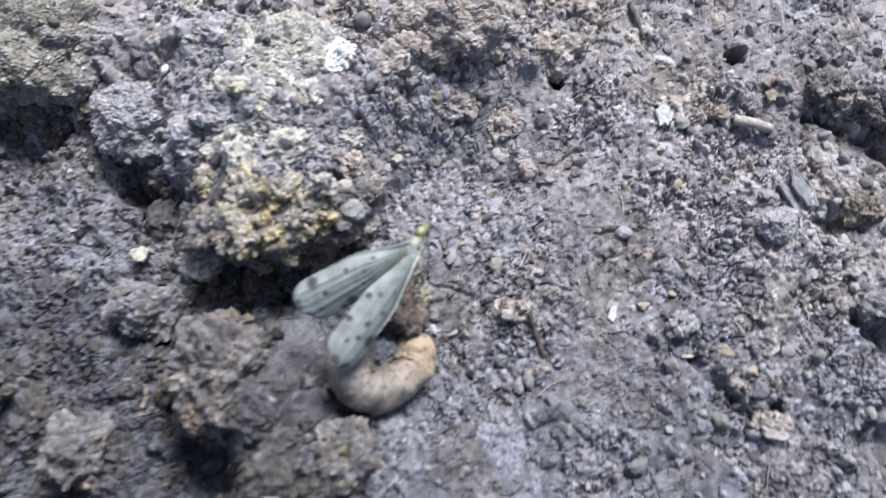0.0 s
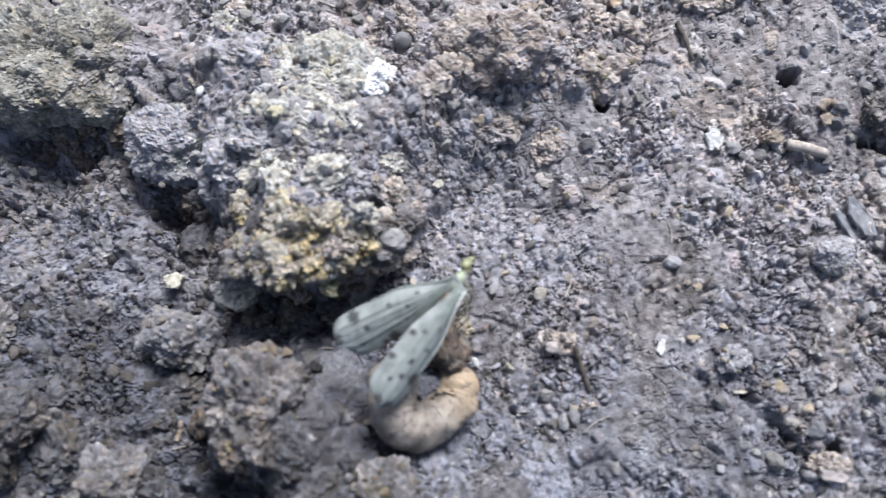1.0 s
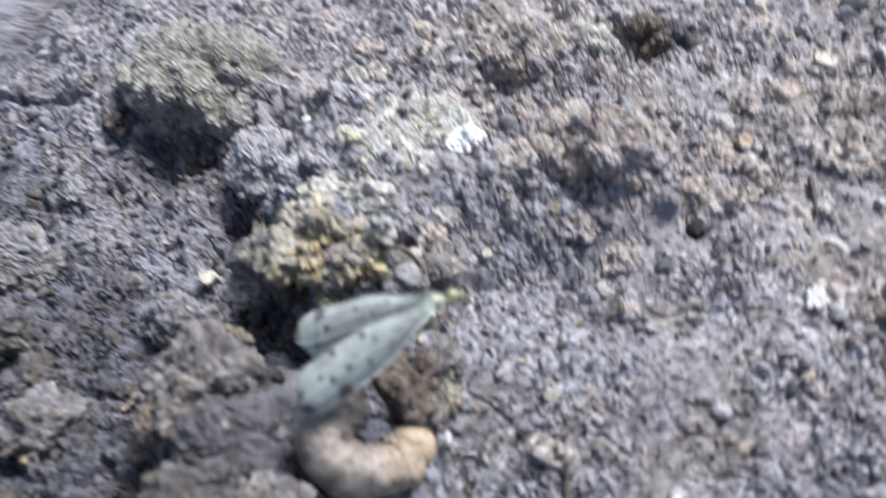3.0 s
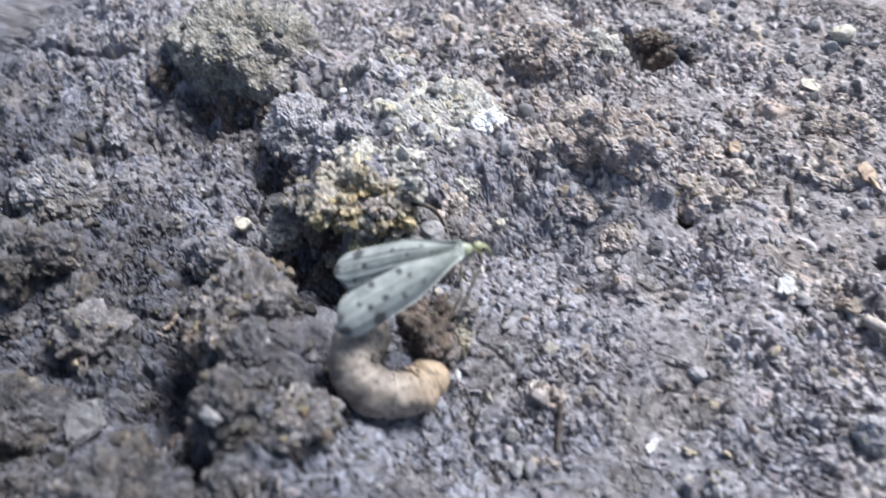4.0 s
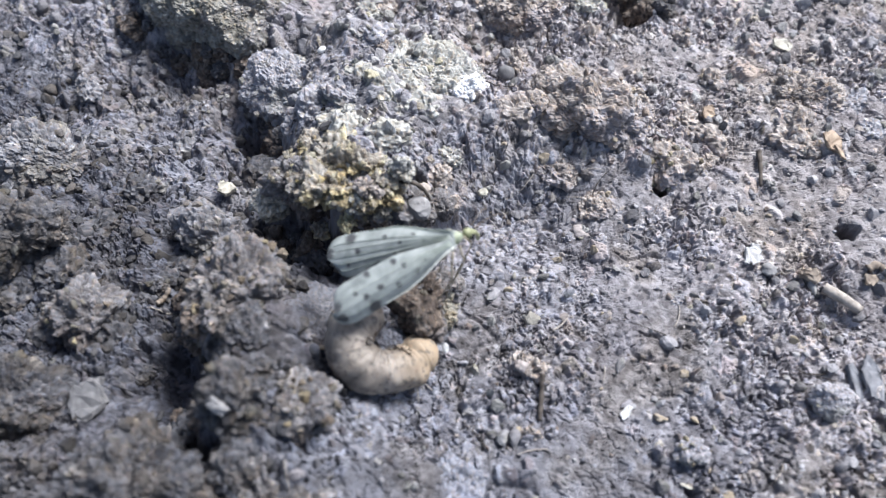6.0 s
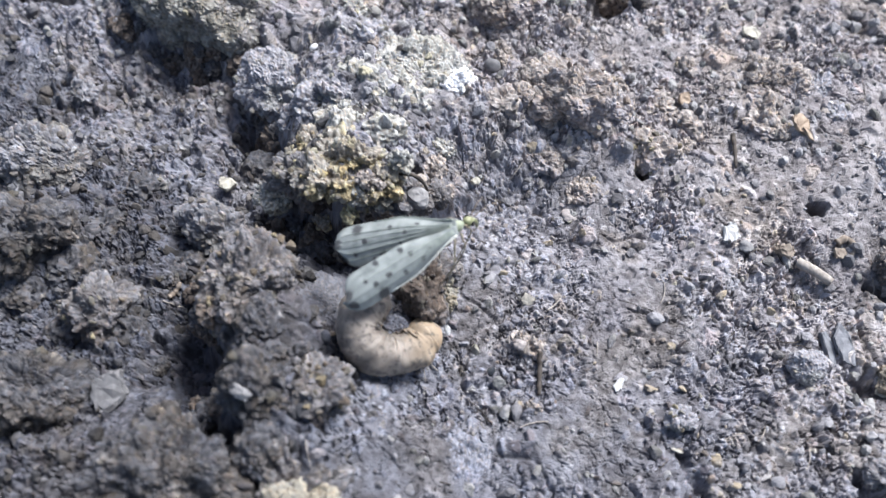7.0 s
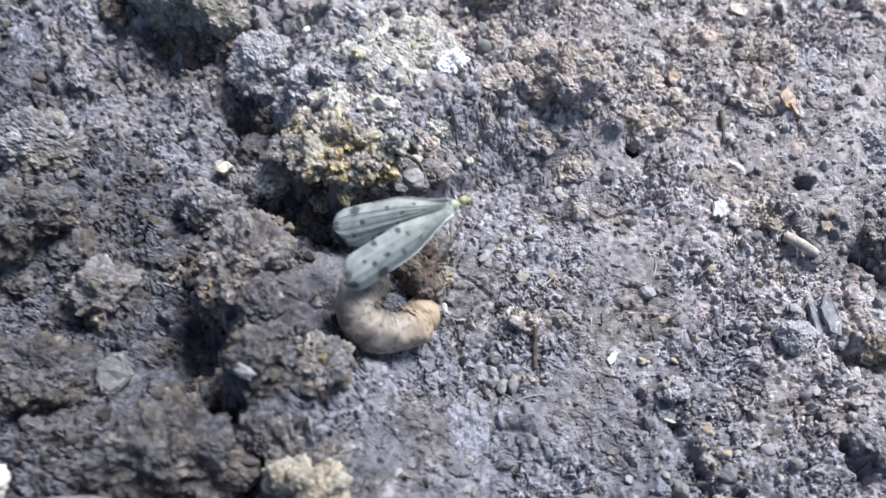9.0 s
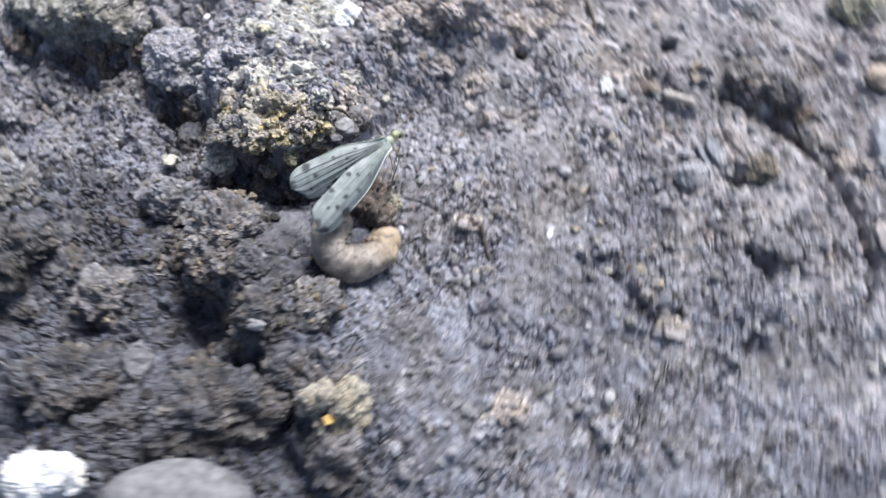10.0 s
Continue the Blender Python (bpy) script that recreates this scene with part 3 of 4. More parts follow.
def bead(name, x, y, z, rx, ry, rz, turn, material, lump=0.15, sub=3, seed=1, tilt=0.0):
    """A small rounded or angular stone, seed or clump."""
    d, faces = ball(sub)
    r = 1 + lump * noise3(d * 1.3 + seed, seed) + 0.5 * lump * noise3(d * 3.1 + seed, seed + 2)
    me = mesh_of(name, d * r[:, None] * np.array([rx, ry, rz]) * MM, faces, 0.5 + 0.5 * noise3(d * 4, seed), lump < 0.13)
    ob = link(name, me, material)
    ob.matrix_basis = pose(x * MM, y * MM, z * MM, tilt, 0, turn)
    return ob


def chip(name, x, y, z, sx, sy, sz, turn, material, seed=1, tilt=0.0):
    """A flat broken flake with chamfered, uneven edges."""
    rng = np.random.default_rng(seed)
    bm = bmesh.new()
    n = 5
    ring = []
    for i in range(n):
        a = 2 * math.pi * i / n + rng.uniform(-0.25, 0.25)
        k = rng.uniform(0.8, 1.12)
        c, s = math.cos(a), math.sin(a)
        m = max(abs(c), abs(s)) ** 0.6
        ring.append((sx * k * c / m, sy * k * s / m))
    low = [bm.verts.new((a, b, -sz)) for a, b in ring]
    top = [bm.verts.new((a, b, sz * rng.uniform(0.6, 1.2))) for a, b in ring]
    bm.faces.new(low[::-1])
    bm.faces.new(top)
    for i in range(n):
        bm.faces.new((low[i], low[(i + 1) % n], top[(i + 1) % n], top[i]))
    bmesh.ops.bevel(bm, geom=bm.edges[:], offset=min(sz, sx, sy) * 0.25, segments=1, affect="EDGES")
    bmesh.ops.triangulate(bm, faces=bm.faces[:])
    bmesh.ops.subdivide_edges(bm, edges=bm.edges[:], cuts=2, use_grid_fill=True)
    for v in bm.verts:
        v.co += Vector(rng.normal(0, 0.09 * min(sx, sy), 3) * (1, 1, 0.7))
    bmesh.ops.scale(bm, vec=(MM, MM, MM), verts=bm.verts)
    ob = link(name, done(name, bm, False), material)
    ob.matrix_basis = pose(x * MM, y * MM, z * MM, tilt, tilt * 0.6, turn)
    return ob


def done(name, bm, smooth_faces=True):
    me = bpy.data.meshes.new(name)
    for f in bm.faces:
        f.smooth = smooth_faces
    bmesh.ops.recalc_face_normals(bm, faces=bm.faces)
    bm.to_mesh(me)
    bm.free()
    return me


def tube_arrays(points, radii, sides=8, rounds=None):
    """A tube through points with a radius at each, closed by rounded ends."""
    pts = [Vector(p) for p in points]
    co, faces = [], []
    side = None
    for i, p in enumerate(pts):
        ahead = (pts[min(i + 1, len(pts) - 1)] - pts[max(i - 1, 0)]).normalized()
        if side is None:
            side = ahead.orthogonal().normalized()
        side = (side - ahead * side.dot(ahead)).normalized()
        other = ahead.cross(side)
        for k in range(sides):
            a = 2 * math.pi * k / sides
            co.append(p + (side * math.cos(a) + other * math.sin(a)) * radii[i])
    n = len(pts)
    for i in range(n - 1):
        for k in range(sides):
            l = (k + 1) % sides
            faces.append((i * sides + k, i * sides + l, (i + 1) * sides + l, (i + 1) * sides + k))
    return co, faces


def tube(name, points, radii, material, sides=8, parent=None, label=""):
    co, faces = tube_arrays(points, radii, sides)
    n = len(points)
    bm = bmesh.new()
    vs = [bm.verts.new(c * MM) for c in co]
    for f in faces:
        bm.faces.new([vs[i] for i in f])
    bm.faces.new([vs[k] for k in range(sides)][::-1])
    bm.faces.new([vs[(n - 1) * sides + k] for k in range(sides)])
    return link(name, done(name, bm), material, parent, label)


def bent(points, n=24):
    """A smooth line through points (Catmull-Rom)."""
    p = [Vector(q) for q in points]
    p = [2 * p[0] - p[1]] + p + [2 * p[-1] - p[-2]]
    out = []
    for i in range(n + 1):
        s = i / n * (len(p) - 3)
        k = min(int(s), len(p) - 4)
        t = s - k
        a, b, c, d = p[k:k + 4]
        out.append(0.5 * (2 * b + (c - a) * t + (2 * a - 5 * b + 4 * c - d) * t * t + (3 * b - a - 3 * c + d) * t**3))
    return out


# ---- clods ----
clod("large crumbly yellow-grey clod of earth", -57, 28.5, 1.0, 13, 8.5, 6.5, 10, OLIVE, 0.5, 0.4, 7, 3, crumbs=60)
clod("grey crumbly clod over a dark hollow", -39.8, 18.5, -0.8, 6.2, 5.6, 4.2, 0, GREY, 0.55, 0.25, 6, 4)
clod("pale crusted clod with a whitish top", -18.5, 23, 3.6, 7.5, 7.0, 4.6, 12, PALE, 0.6, 0.3, 6, 5)
clod("pale crusted clod of earth", -22.5, 13.5, 5.5, 5.5, 6.0, 3.8, -10, PALE, 0.6, 0.34, 6, 36)
clod("grey crumbly clod joined to a pale crust", -29.5, 15, 2.5, 5, 6, 3.8, 0, GREY, 0.6, 0.3, 6, 6)
clod("yellow crusted clod overhanging a dark hollow", -20.2, -1.3, 11.4, 3.6, 2.4, 1.9, 15, OCHRE, 0.5, 0.75, 6, 7, crumbs=34)
clod("pale crusted clod with whitish knobs", -20.4, 2.6, 11.3, 4.6, 3.0, 2.0, 10, OCHRE, 0.5, 0.8, 6, 40, crumbs=30, of=PALE)
clod("yellow crusted clod at the edge of a crust", -15.0, 0.9, 10.6, 2.9, 2.3, 1.9, 30, OCHRE, 0.45, 0.8, 6, 41, crumbs=26)
clod("small brown crumbly clod under a crust", -16.6, -1.0, 9.0, 2.2, 1.6, 1.6, 0, LOAM, 0.5, 0.4, 5, 42, crumbs=10)
clod("cream crusted clod at the foot of a crust", -27.6, -3.0, 6.0, 2.8, 2.0, 2.2, 20, PALE, 0.5, 0.4, 5, 43)
clod("brown crusted clod at the edge of a crust", -24.5, -0.7, 9.2, 3.8, 3.2, 2.7, 35, LOAM, 0.5, 0.7, 6, 37, crumbs=30, of=BUFF)
clod("brown-grey crumbly clod at the edge of a crust", -12.8, 2.6, 7.0, 3.6, 3.0, 3.0, 0, LOAM, 0.55, 0.35, 5, 38)
clod("dark brown shade-darkened lump of earth under a crusted clod", -21, 1.5, 6.2, 7.5, 4.5, 3.8, 10, DARK, 0.6, 0.35, 6, 8)
clod("brown-grey crumbly clod on bare earth", 1.8, 28.4, 4.0, 8.8, 5.2, 4.0, 4, BROWN, 0.55, 0.4, 6, 9)
clod("tan crumbly clod over a dark hole", 14.8, 26.4, 0.9, 4.2, 3.2, 2.7, 0, BROWN, 0.42, 0.4, 5, 10, crumbs=26, of=BUFF)
clod("brown clod of earth with a dark hollow side", -23.4, -16.4, 8.0, 6.0, 5.0, 4.8, 20, LOAM, 0.6, 0.5, 6, 51, crumbs=40, of=TANNY)
clod("brown crumbly clod beside the curled grub", -9.8, -25.6, 9.4, 3.6, 3.3, 4.2, 0, LOAM, 0.55, 0.55, 6, 12, crumbs=40, of=TANNY)
clod("brown crumbly clod of earth", -16.6, -28.2, 9.6, 4.8, 3.8, 4.8, 30, SHADE_GREY, 0.7, 0.6, 6, 13)
clod("pale yellow crusted clod with an orange flake", -6.5, -37.8, 8.0, 3.4, 2.8, 3.4, 0, BUFF, 0.45, 0.75, 6, 14, of=LOAM)
clod("brown crumbly clod behind a pale yellow clod", -8.4, -35.6, 7.2, 3.6, 3.2, 3.4, 40, LOAM, 0.5, 0.7, 6, 52)
clod("brown steep-sided clod below a pale yellow clod", -6.0, -43.2, 5.2, 3.2, 4.0, 4.6, 10, LOAM, 0.5, 0.5, 6, 54)
clod("smooth blue-grey flank of clay beside the grub", -18.6, -15.6, 3.0, 5.6, 5.4, 4.0, 20, CLAY, 0.25, 0.3, 6, 55, crumbs=6, of=SHADE_GREY)
clod("cream knob at the corner of a crust", -13.2, 3.4, 13.2, 1.7, 1.4, 1.3, 0, PALE, 0.4, 0.5, 5, 56, crumbs=6)
clod("grey-brown crumbly clod on a ridge", -11.6, -33.4, 8.4, 3.4, 2.8, 2.8, 20, LOAM, 0.5, 0.6, 6, 53)
clod("large grey-brown mound of crumbs", -22.5, -39.0, 7.0, 8.4, 6.0, 5.8, 10, SHADE_GREY, 0.75, 0.45, 6, 15)
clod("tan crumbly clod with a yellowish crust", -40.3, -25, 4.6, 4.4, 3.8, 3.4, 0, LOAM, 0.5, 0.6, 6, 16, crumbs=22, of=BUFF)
clod("grey-brown cluster of earth crumbs", -42.5, -36.5, 4.4, 6.0, 5.0, 4.2, 0, SHADE_GREY, 0.75, 0.45, 6, 17)
clod("grey-brown clod of earth", -35.5, -8.2, 1.0, 4.6, 3.6, 2.8, 0, MID, 0.6, 0.45, 5, 18)
clod("grey clod of earth with smooth flanks", -55, -19.5, 5, 7.5, 5.0, 4.6, 20, SHADE_GREY, 0.7, 0.4, 6, 19)
clod("pale grey clod of earth", -63, -7.5, 0.5, 7, 5.0, 4.4, 15, MID, 0.8, 0.28, 6, 20)
clod("brown clod above a dark hole", -13.5, 45, 1.0, 8, 5, 4.5, 15, BROWN, 0.65, 0.32, 6, 21)
clod("pale crumbly clod of earth", -7.0, 48.5, 1.0, 4, 3, 3.0, 15, PALE, 0.6, 0.3, 5, 22)
clod("grey-brown crumbly clod of earth", 28, 45.5, 0.2, 6, 4.5, 3.2, 10, BROWN, 0.6, 0.32, 6, 23)
clod("pale grey crumbly clod beside a small hole", 48.5, 35.5, 0.2, 6, 5, 3.4, 0, GREY, 0.6, 0.32, 6, 24)
clod("round smooth grey clod on bare earth", 41.0, 2.8, 0.5, 2.4, 2.0, 1.6, 0, GREY, 0.26, 0.35, 5, 25, crumbs=6)
clod("tan crumbly clump on bare earth", 28.2, -9.9, 0.4, 1.7, 1.6, 1.3, 0, GREY, 0.3, 0.4, 5, 26, crumbs=8, of=BUFF)
clod("tan crumbly clump beside a dark twig", 8.8, -8.2, 0.5, 2.6, 1.9, 1.5, 0, BROWN, 0.5, 0.5, 5, 27)
clod("pinkish crumbly clump beside a crack", 37.8, -21.4, 0.2, 2.2, 1.5, 1.2, 0, BROWN, 0.4, 0.3, 5, 28)
clod("brown crumbly clod of earth", 8.5, 17.2, 0.0, 3.0, 2.4, 1.2, 30, BROWN, 0.4, 0.5, 5, 29)
clod("brown crumbly clod of earth", 0.5, 19.5, 1.3, 4.2, 2.4, 1.2, -20, BROWN, 0.4, 0.5, 5, 30)
clod("tan crumbly clump of earth", 15.9, -35.1, 0.6, 2.4, 2.4, 1.6, 0, BROWN, 0.4, 0.6, 5, 31)
clod("dark brown crumb of earth under the insect", -5.5, -7.8, 5.8, 2.7, 3.4, 3.6, 25, UMBER, 0.36, 0.6, 6, 32, crumbs=34, of=LOAM)
clod("small brown crumbly clod beside the insect", -4.4, -9.6, 4.4, 1.8, 2.0, 2.6, 40, LOAM, 0.34, 0.6, 5, 44)
clod("small brown crumbly clod beside the insect", -4.4, -4.6, 4.6, 2.0, 2.0, 2.4, 10, LOAM, 0.36, 0.6, 5, 45)
clod("small brown crumbly clod beside the insect", -3.0, -6.2, 3.2, 1.0, 2.4, 2.2, 10, BUFF, 0.34, 0.6, 5, 46)
clod("white chalky crust on a clod", -13.4, 22.4, 6.9, 3.1, 2.1, 1.5, 30, CHALK, 0.4, 0.4, 5, 39)
clod("dark grey lump inside the curled grub", -6.2, -13.9, 5.2, 1.9, 1.8, 2.4, 0, SLATE, 0.25, 0.25, 5, 33)
clod("slaty flat slab of clay", 6.0, -24.0, 0.9, 3.2, 4.6, 1.4, 15, SLATE, 0.25, 0.4, 5, 34, crumbs=4)
clod("brown overhanging clod above a crack", 49.4, 20.6, 1.2, 3.4, 2.2, 2.2, -30, LOAM, 0.5, 0.55, 6, 57, of=BROWN)
clod("brown overhanging clod above a crack", 55.0, 17.6, 1.4, 3.6, 2.4, 2.4, -35, LOAM, 0.5, 0.55, 6, 58, of=TANNY)
clod("pale grey clod over a dark hollow", 52.4, -8.2, 0.8, 3.4, 1.9, 1.8, -20, MID, 0.4, 0.4, 5, 59)
clod("tan clod at the rim of a dark hollow", 51.6, 4.8, 0.6, 2.4, 2.2, 1.6, 0, TANNY, 0.4, 0.5, 5, 60)
clod("tan clump with a dark shaded side", 11.4, -15.4, 0.5, 1.3, 1.2, 1.1, 0, BROWN, 0.4, 0.5, 5, 61, crumbs=6)


def edge_knobs():
    """Ragged cream and yellow knobs along the broken edge of the crust."""
    rng = np.random.default_rng(12)
    for i in range(34):
        x = rng.uniform(-27.5, -12.2)
        y = -2.6 + 0.04 * (x + 20) ** 2 + rng.normal(0.3, 0.9) + 1.6 * (i % 3 == 0)
        z = 12.4 - 0.055 * (x + 19.5) ** 2 - rng.uniform(0, 3.4) + 0.35 * (y + 2)
        r = rng.uniform(0.55, 1.25)
        ob = clod("small ragged cream-yellow knob on the edge of a crust", x, y, z, r, r * 0.85, r * rng.uniform(0.8, 1.5), rng.uniform(0, 360), (OCHRE, YELLOW, PALE, BUFF, BROWN, OCHRE, BUFF)[i % 7], 0.36, 0.7, 4, 900 + i, crumbs=4)
        tagged(ob, group="crust knobs")


edge_knobs()


def lesser_clods():
    """Half-buried lumps that knit the ridge, the crust and the low ground together."""
    rng = np.random.default_rng(31)
    zones = (
        # middle, spread, count, size, material, label
        ((-17, -25), (8, 7), 16, 2.0, SHADE_GREY, "small shade-darkened brown clod half buried in a ridge"),
        ((-26, -10), (5, 5), 8, 1.7, SHADE_GREY, "small shade-darkened clod half buried in a hollow"),
        ((-22, 16), (7, 7), 11, 2.0, PALE, "small pale clod half buried in a crust"),
        ((-20, 0), (6, 2.5), 9, 1.3, OCHRE, "small yellowish knob at the edge of a crust"),
        ((-36, 20), (7, 5), 9, 2.0, GREY, "small grey clod half buried in bare earth"),
        ((-46, -22), (9, 11), 19, 2.0, SHADE_GREY, "small shade-darkened grey clod on low ground"),
        ((-60, 2), (10, 12), 14, 2.0, MID, "small grey clod on low ground"),
        ((0, 27), (12, 4), 14, 1.7, BROWN, "small brown clod half buried in bare earth"),
        ((10, 45), (24, 9), 22, 2.1, BROWN, "small brown clod half buried in bare earth"),
        ((45, 33), (8, 8), 9, 1.7, GREY, "small grey clod on bare earth"),
        ((16, -35), (14, 4), 8, 1.2, GREY, "small grey clod on bare earth"),
        ((60, -8), (6, 16), 12, 1.4, GREY, "small grey clod on bare earth"),
        ((22, 8), (15, 12), 11, 0.9, GREY, "small grey crumbly lump on bare earth"),
    )
    OPEN = ((-35.5, 22.5), (38.3, 26.7), (0, 53.5), (14.9, 23), (-39.5, 9.5), (-12.9, 5.6), (28, 17.5), (38, 17), (20.3, -8.4), (10.8, -11), (25.4, 31), (48, 17))
    k = 200
    # umber and darkened grey: the shade of undercut faces is in this mix
    dark = (UMBER, UMBER, SHADE_GREY)
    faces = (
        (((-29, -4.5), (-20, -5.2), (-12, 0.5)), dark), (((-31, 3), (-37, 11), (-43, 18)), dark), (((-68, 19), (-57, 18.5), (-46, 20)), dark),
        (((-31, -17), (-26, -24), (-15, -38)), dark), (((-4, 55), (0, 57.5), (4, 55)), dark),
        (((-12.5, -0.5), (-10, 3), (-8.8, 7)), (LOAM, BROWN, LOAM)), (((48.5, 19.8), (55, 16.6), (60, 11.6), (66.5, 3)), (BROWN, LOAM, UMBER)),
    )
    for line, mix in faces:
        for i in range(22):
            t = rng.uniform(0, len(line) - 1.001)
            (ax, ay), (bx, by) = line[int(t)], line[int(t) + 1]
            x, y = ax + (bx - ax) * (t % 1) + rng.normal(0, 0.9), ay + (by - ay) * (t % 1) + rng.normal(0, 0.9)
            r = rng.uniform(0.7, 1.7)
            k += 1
            what = "small shade-darkened clod on a broken face of earth" if mix is dark else "small brown clod on a broken edge of earth"
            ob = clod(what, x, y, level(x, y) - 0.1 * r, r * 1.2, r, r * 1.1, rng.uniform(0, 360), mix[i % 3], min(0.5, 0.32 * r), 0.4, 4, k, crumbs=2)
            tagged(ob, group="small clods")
    for (cx, cy), (sx, sy), count, size, material, label in zones:
        for _ in range(count):
            x, y = rng.normal(cx, sx), rng.normal(cy, sy)
            if -17 < x < 2 and -22 < y < 0 or min(math.hypot(x - a, y - b) for a, b in OPEN) < 5:
                continue
            r = size * rng.uniform(0.55, 1.35)
            k += 1
            ob = clod(label, x, y, level(x, y) - 0.25 * r, r * rng.uniform(0.8, 1.4), r * rng.uniform(0.8, 1.2), r * rng.uniform(0.6, 0.95), rng.uniform(0, 360), material, min(0.55, 0.32 * r), 0.4, 4, k, crumbs=3)
            tagged(ob, group="small clods")


lesser_clods()

# ---- stones, chips and twigs ----
def on(x, y, up):
    """A height of up millimetres over the ground."""
    return max(level(x + a, y + b) for a in (-0.4, 0, 0.4) for b in (-0.4, 0, 0.4)) + up


T_ = tagged
T_(bead("seed", -35.2, 22.4, on(-35.2, 22.4, 0.4), 0.7, 0.45, 0.42, 70, WHITE, 0.05), "tiny white seed lying among crumbs", "seed")
T_(bead("pebble", 7.2, 12.6, on(7.2, 12.6, -0.1), 1.05, 0.85, 0.7, 0, PINK, 0.3, seed=2), "small smooth pinkish-grey pebble", "pebble")
T_(bead("pebble", -10.3, 1.9, 8.9, 1.6, 1.3, 1.1, 0, STONE, 0.3, seed=3), "rounded grey pebble on a crumbly clod", "pebble")
T_(bead("pebble", 30.3, 16.3, on(30.3, 16.3, 0.2), 0.9, 0.8, 0.6, 0, STONE, 0.25, seed=4), "small grey pebble on bare earth", "pebble")
T_(bead("pebble", -10.4, 29.5, on(-10.4, 29.5, 0.2), 1.2, 1.1, 1.0, 0, FLINT, 0.12, 3, seed=14), "smooth blue-grey pebble among clods", "pebble")
T_(bead("stone", 25.2, 67, on(25.2, 67, 0.7), 1.7, 1.4, 1.2, 10, CREAM, 0.3, seed=5), "cream-yellow blocky stone on bare earth", "stone")
T_(bead("stone", -23.1, -51.0, 9.2, 8.6, 5.0, 6.0, 5, FLINT, 0.12, 5, seed=7), "large smooth grey stone", "stone")
T_(chip("stone", -33.7, -33.2, on(-33.7, -33.2, 0.6), 1.9, 2.6, 1.3, 25, FLINT, 8, 22), "angular grey stone among crumbs", "stone")
T_(bead("stone", -16.2, -30.0, 14.8, 1.2, 0.8, 0.7, -10, STONE, 0.6, 3, seed=9), "small pale grey stone on a clod", "stone")
T_(bead("stone", 71.2, 21.5, on(71.2, 21.5, 0.4), 3.0, 2.4, 1.8, 20, HUSK, 0.35, 4, seed=10), "brown stone beyond the crack", "stone")
T_(bead("stone", 68.8, -6.5, on(68.8, -6.5, 0.3), 1.7, 2.8, 1.2, 20, PINK, 0.25, 4, seed=11), "pinkish stone beyond the crack", "stone")
T_(bead("stone", 71, 8, on(71, 8, -0.6), 3.4, 6.0, 1.6, 20, SLATE, 0.2, 4, seed=15), "flat slaty stone beyond the crack", "stone")
T_(bead("stone", -49, -17.4, on(-49, -17.4, 0.3), 1.4, 1.0, 0.8, 30, FLINT, 0.4, 3, seed=12), "small pale grey stone", "stone")
clod("bright white rough lump of chalk", -37.5, -50, 13.0, 4.4, 3.6, 3.4, 10, BRIGHT, 0.6, 0.35, 6, 47, name="chalk_lump", category="stone")
clod("yellow-green mossy clump beyond the crack", 69, 36, on(69, 36, 0.3), 4.0, 4.0, 2.4, 10, MOSSY, 0.6, 0.4, 5, 48, name="moss_clump", category="moss")
T_(chip("chip", 28, 17.0, on(28, 17.0, 0.15), 1.0, 1.4, 0.4, 10, PALECHIP, 1, 8), "whitish flat chip of stone", "chip")
T_(chip("chip", 28.2, 18.6, on(28.2, 18.6, 0.2), 0.8, 0.7, 0.3, 0, PALECHIP, 2, 8), "white flat chip of stone", "chip")
T_(chip("chip", 20.3, -8.4, on(20.3, -8.4, 0.2), 0.55, 1.0, 0.2, -18, WHITE, 3, 10), "white flat chip on bare earth", "chip")
T_(chip("chip", -22.5, -13.6, 8.6, 1.0, 1.3, 0.3, 10, WHITE, 4, 20), "whitish chip on the flank of a clod", "chip")
T_(chip("chip", -38, -0.3, on(-38, -0.3, 0.4), 1.3, 1.0, 0.6, 20, CREAM, 5, 15), "cream chip of stone", "chip")
T_(chip("chip", -5.6, 10.6, on(-5.6, 10.6, 0.3), 0.7, 0.6, 0.4, 40, CREAM, 6, 20), "cream crumb of stone", "chip")
T_(chip("flake", -6.3, -40.0, 10.8, 0.8, 0.7, 0.3, 40, AMBER, 7, 30), "orange flake on a pale clod", "flake")
T_(chip("flake", 16.8, 36.6, on(16.8, 36.6, 0.3), 0.9, 1.1, 0.25, 20, RUST, 8, 25), "orange leaf flake on bare earth", "flake")
T_(chip("flake", 34.4, 36.7, on(34.4, 36.7, 0.3), 0.3, 1.2, 0.18, 42, RUST, 13, 10), "thin rusty leaf stalk on bare earth", "flake")
T_(chip("flake", 29, -13.4, on(29, -13.4, 0.2), 0.9, 0.18, 0.12, 0, CREAM, 10, 5), "thin cream sliver on bare earth", "flake")
T_(chip("chip", -1.1, -10.7, on(-1.1, -10.7, 1.0), 0.45, 0.6, 0.4, 0, WHITE, 11, 20), "tiny white grain beside the grub", "chip")
T_(chip("chip", 23, 54.5, on(23, 54.5, 0.4), 1.5, 1.0, 0.4, 20, CREAM, 12, 15), "pale chip of stone", "chip")


def twig(label, points, r0, r1, material, name="twig"):
    p = bent(points, 18)
    n = len(p)
    radii = [(r0 + (r1 - r0) * i / (n - 1)) * (1 + (0.04 if r0 > 0.6 else 0.16) * math.sin(5.1 * i + r0)) for i in range(n)]
    return tagged(tube(name, p, radii, material, 8), label, "twig")


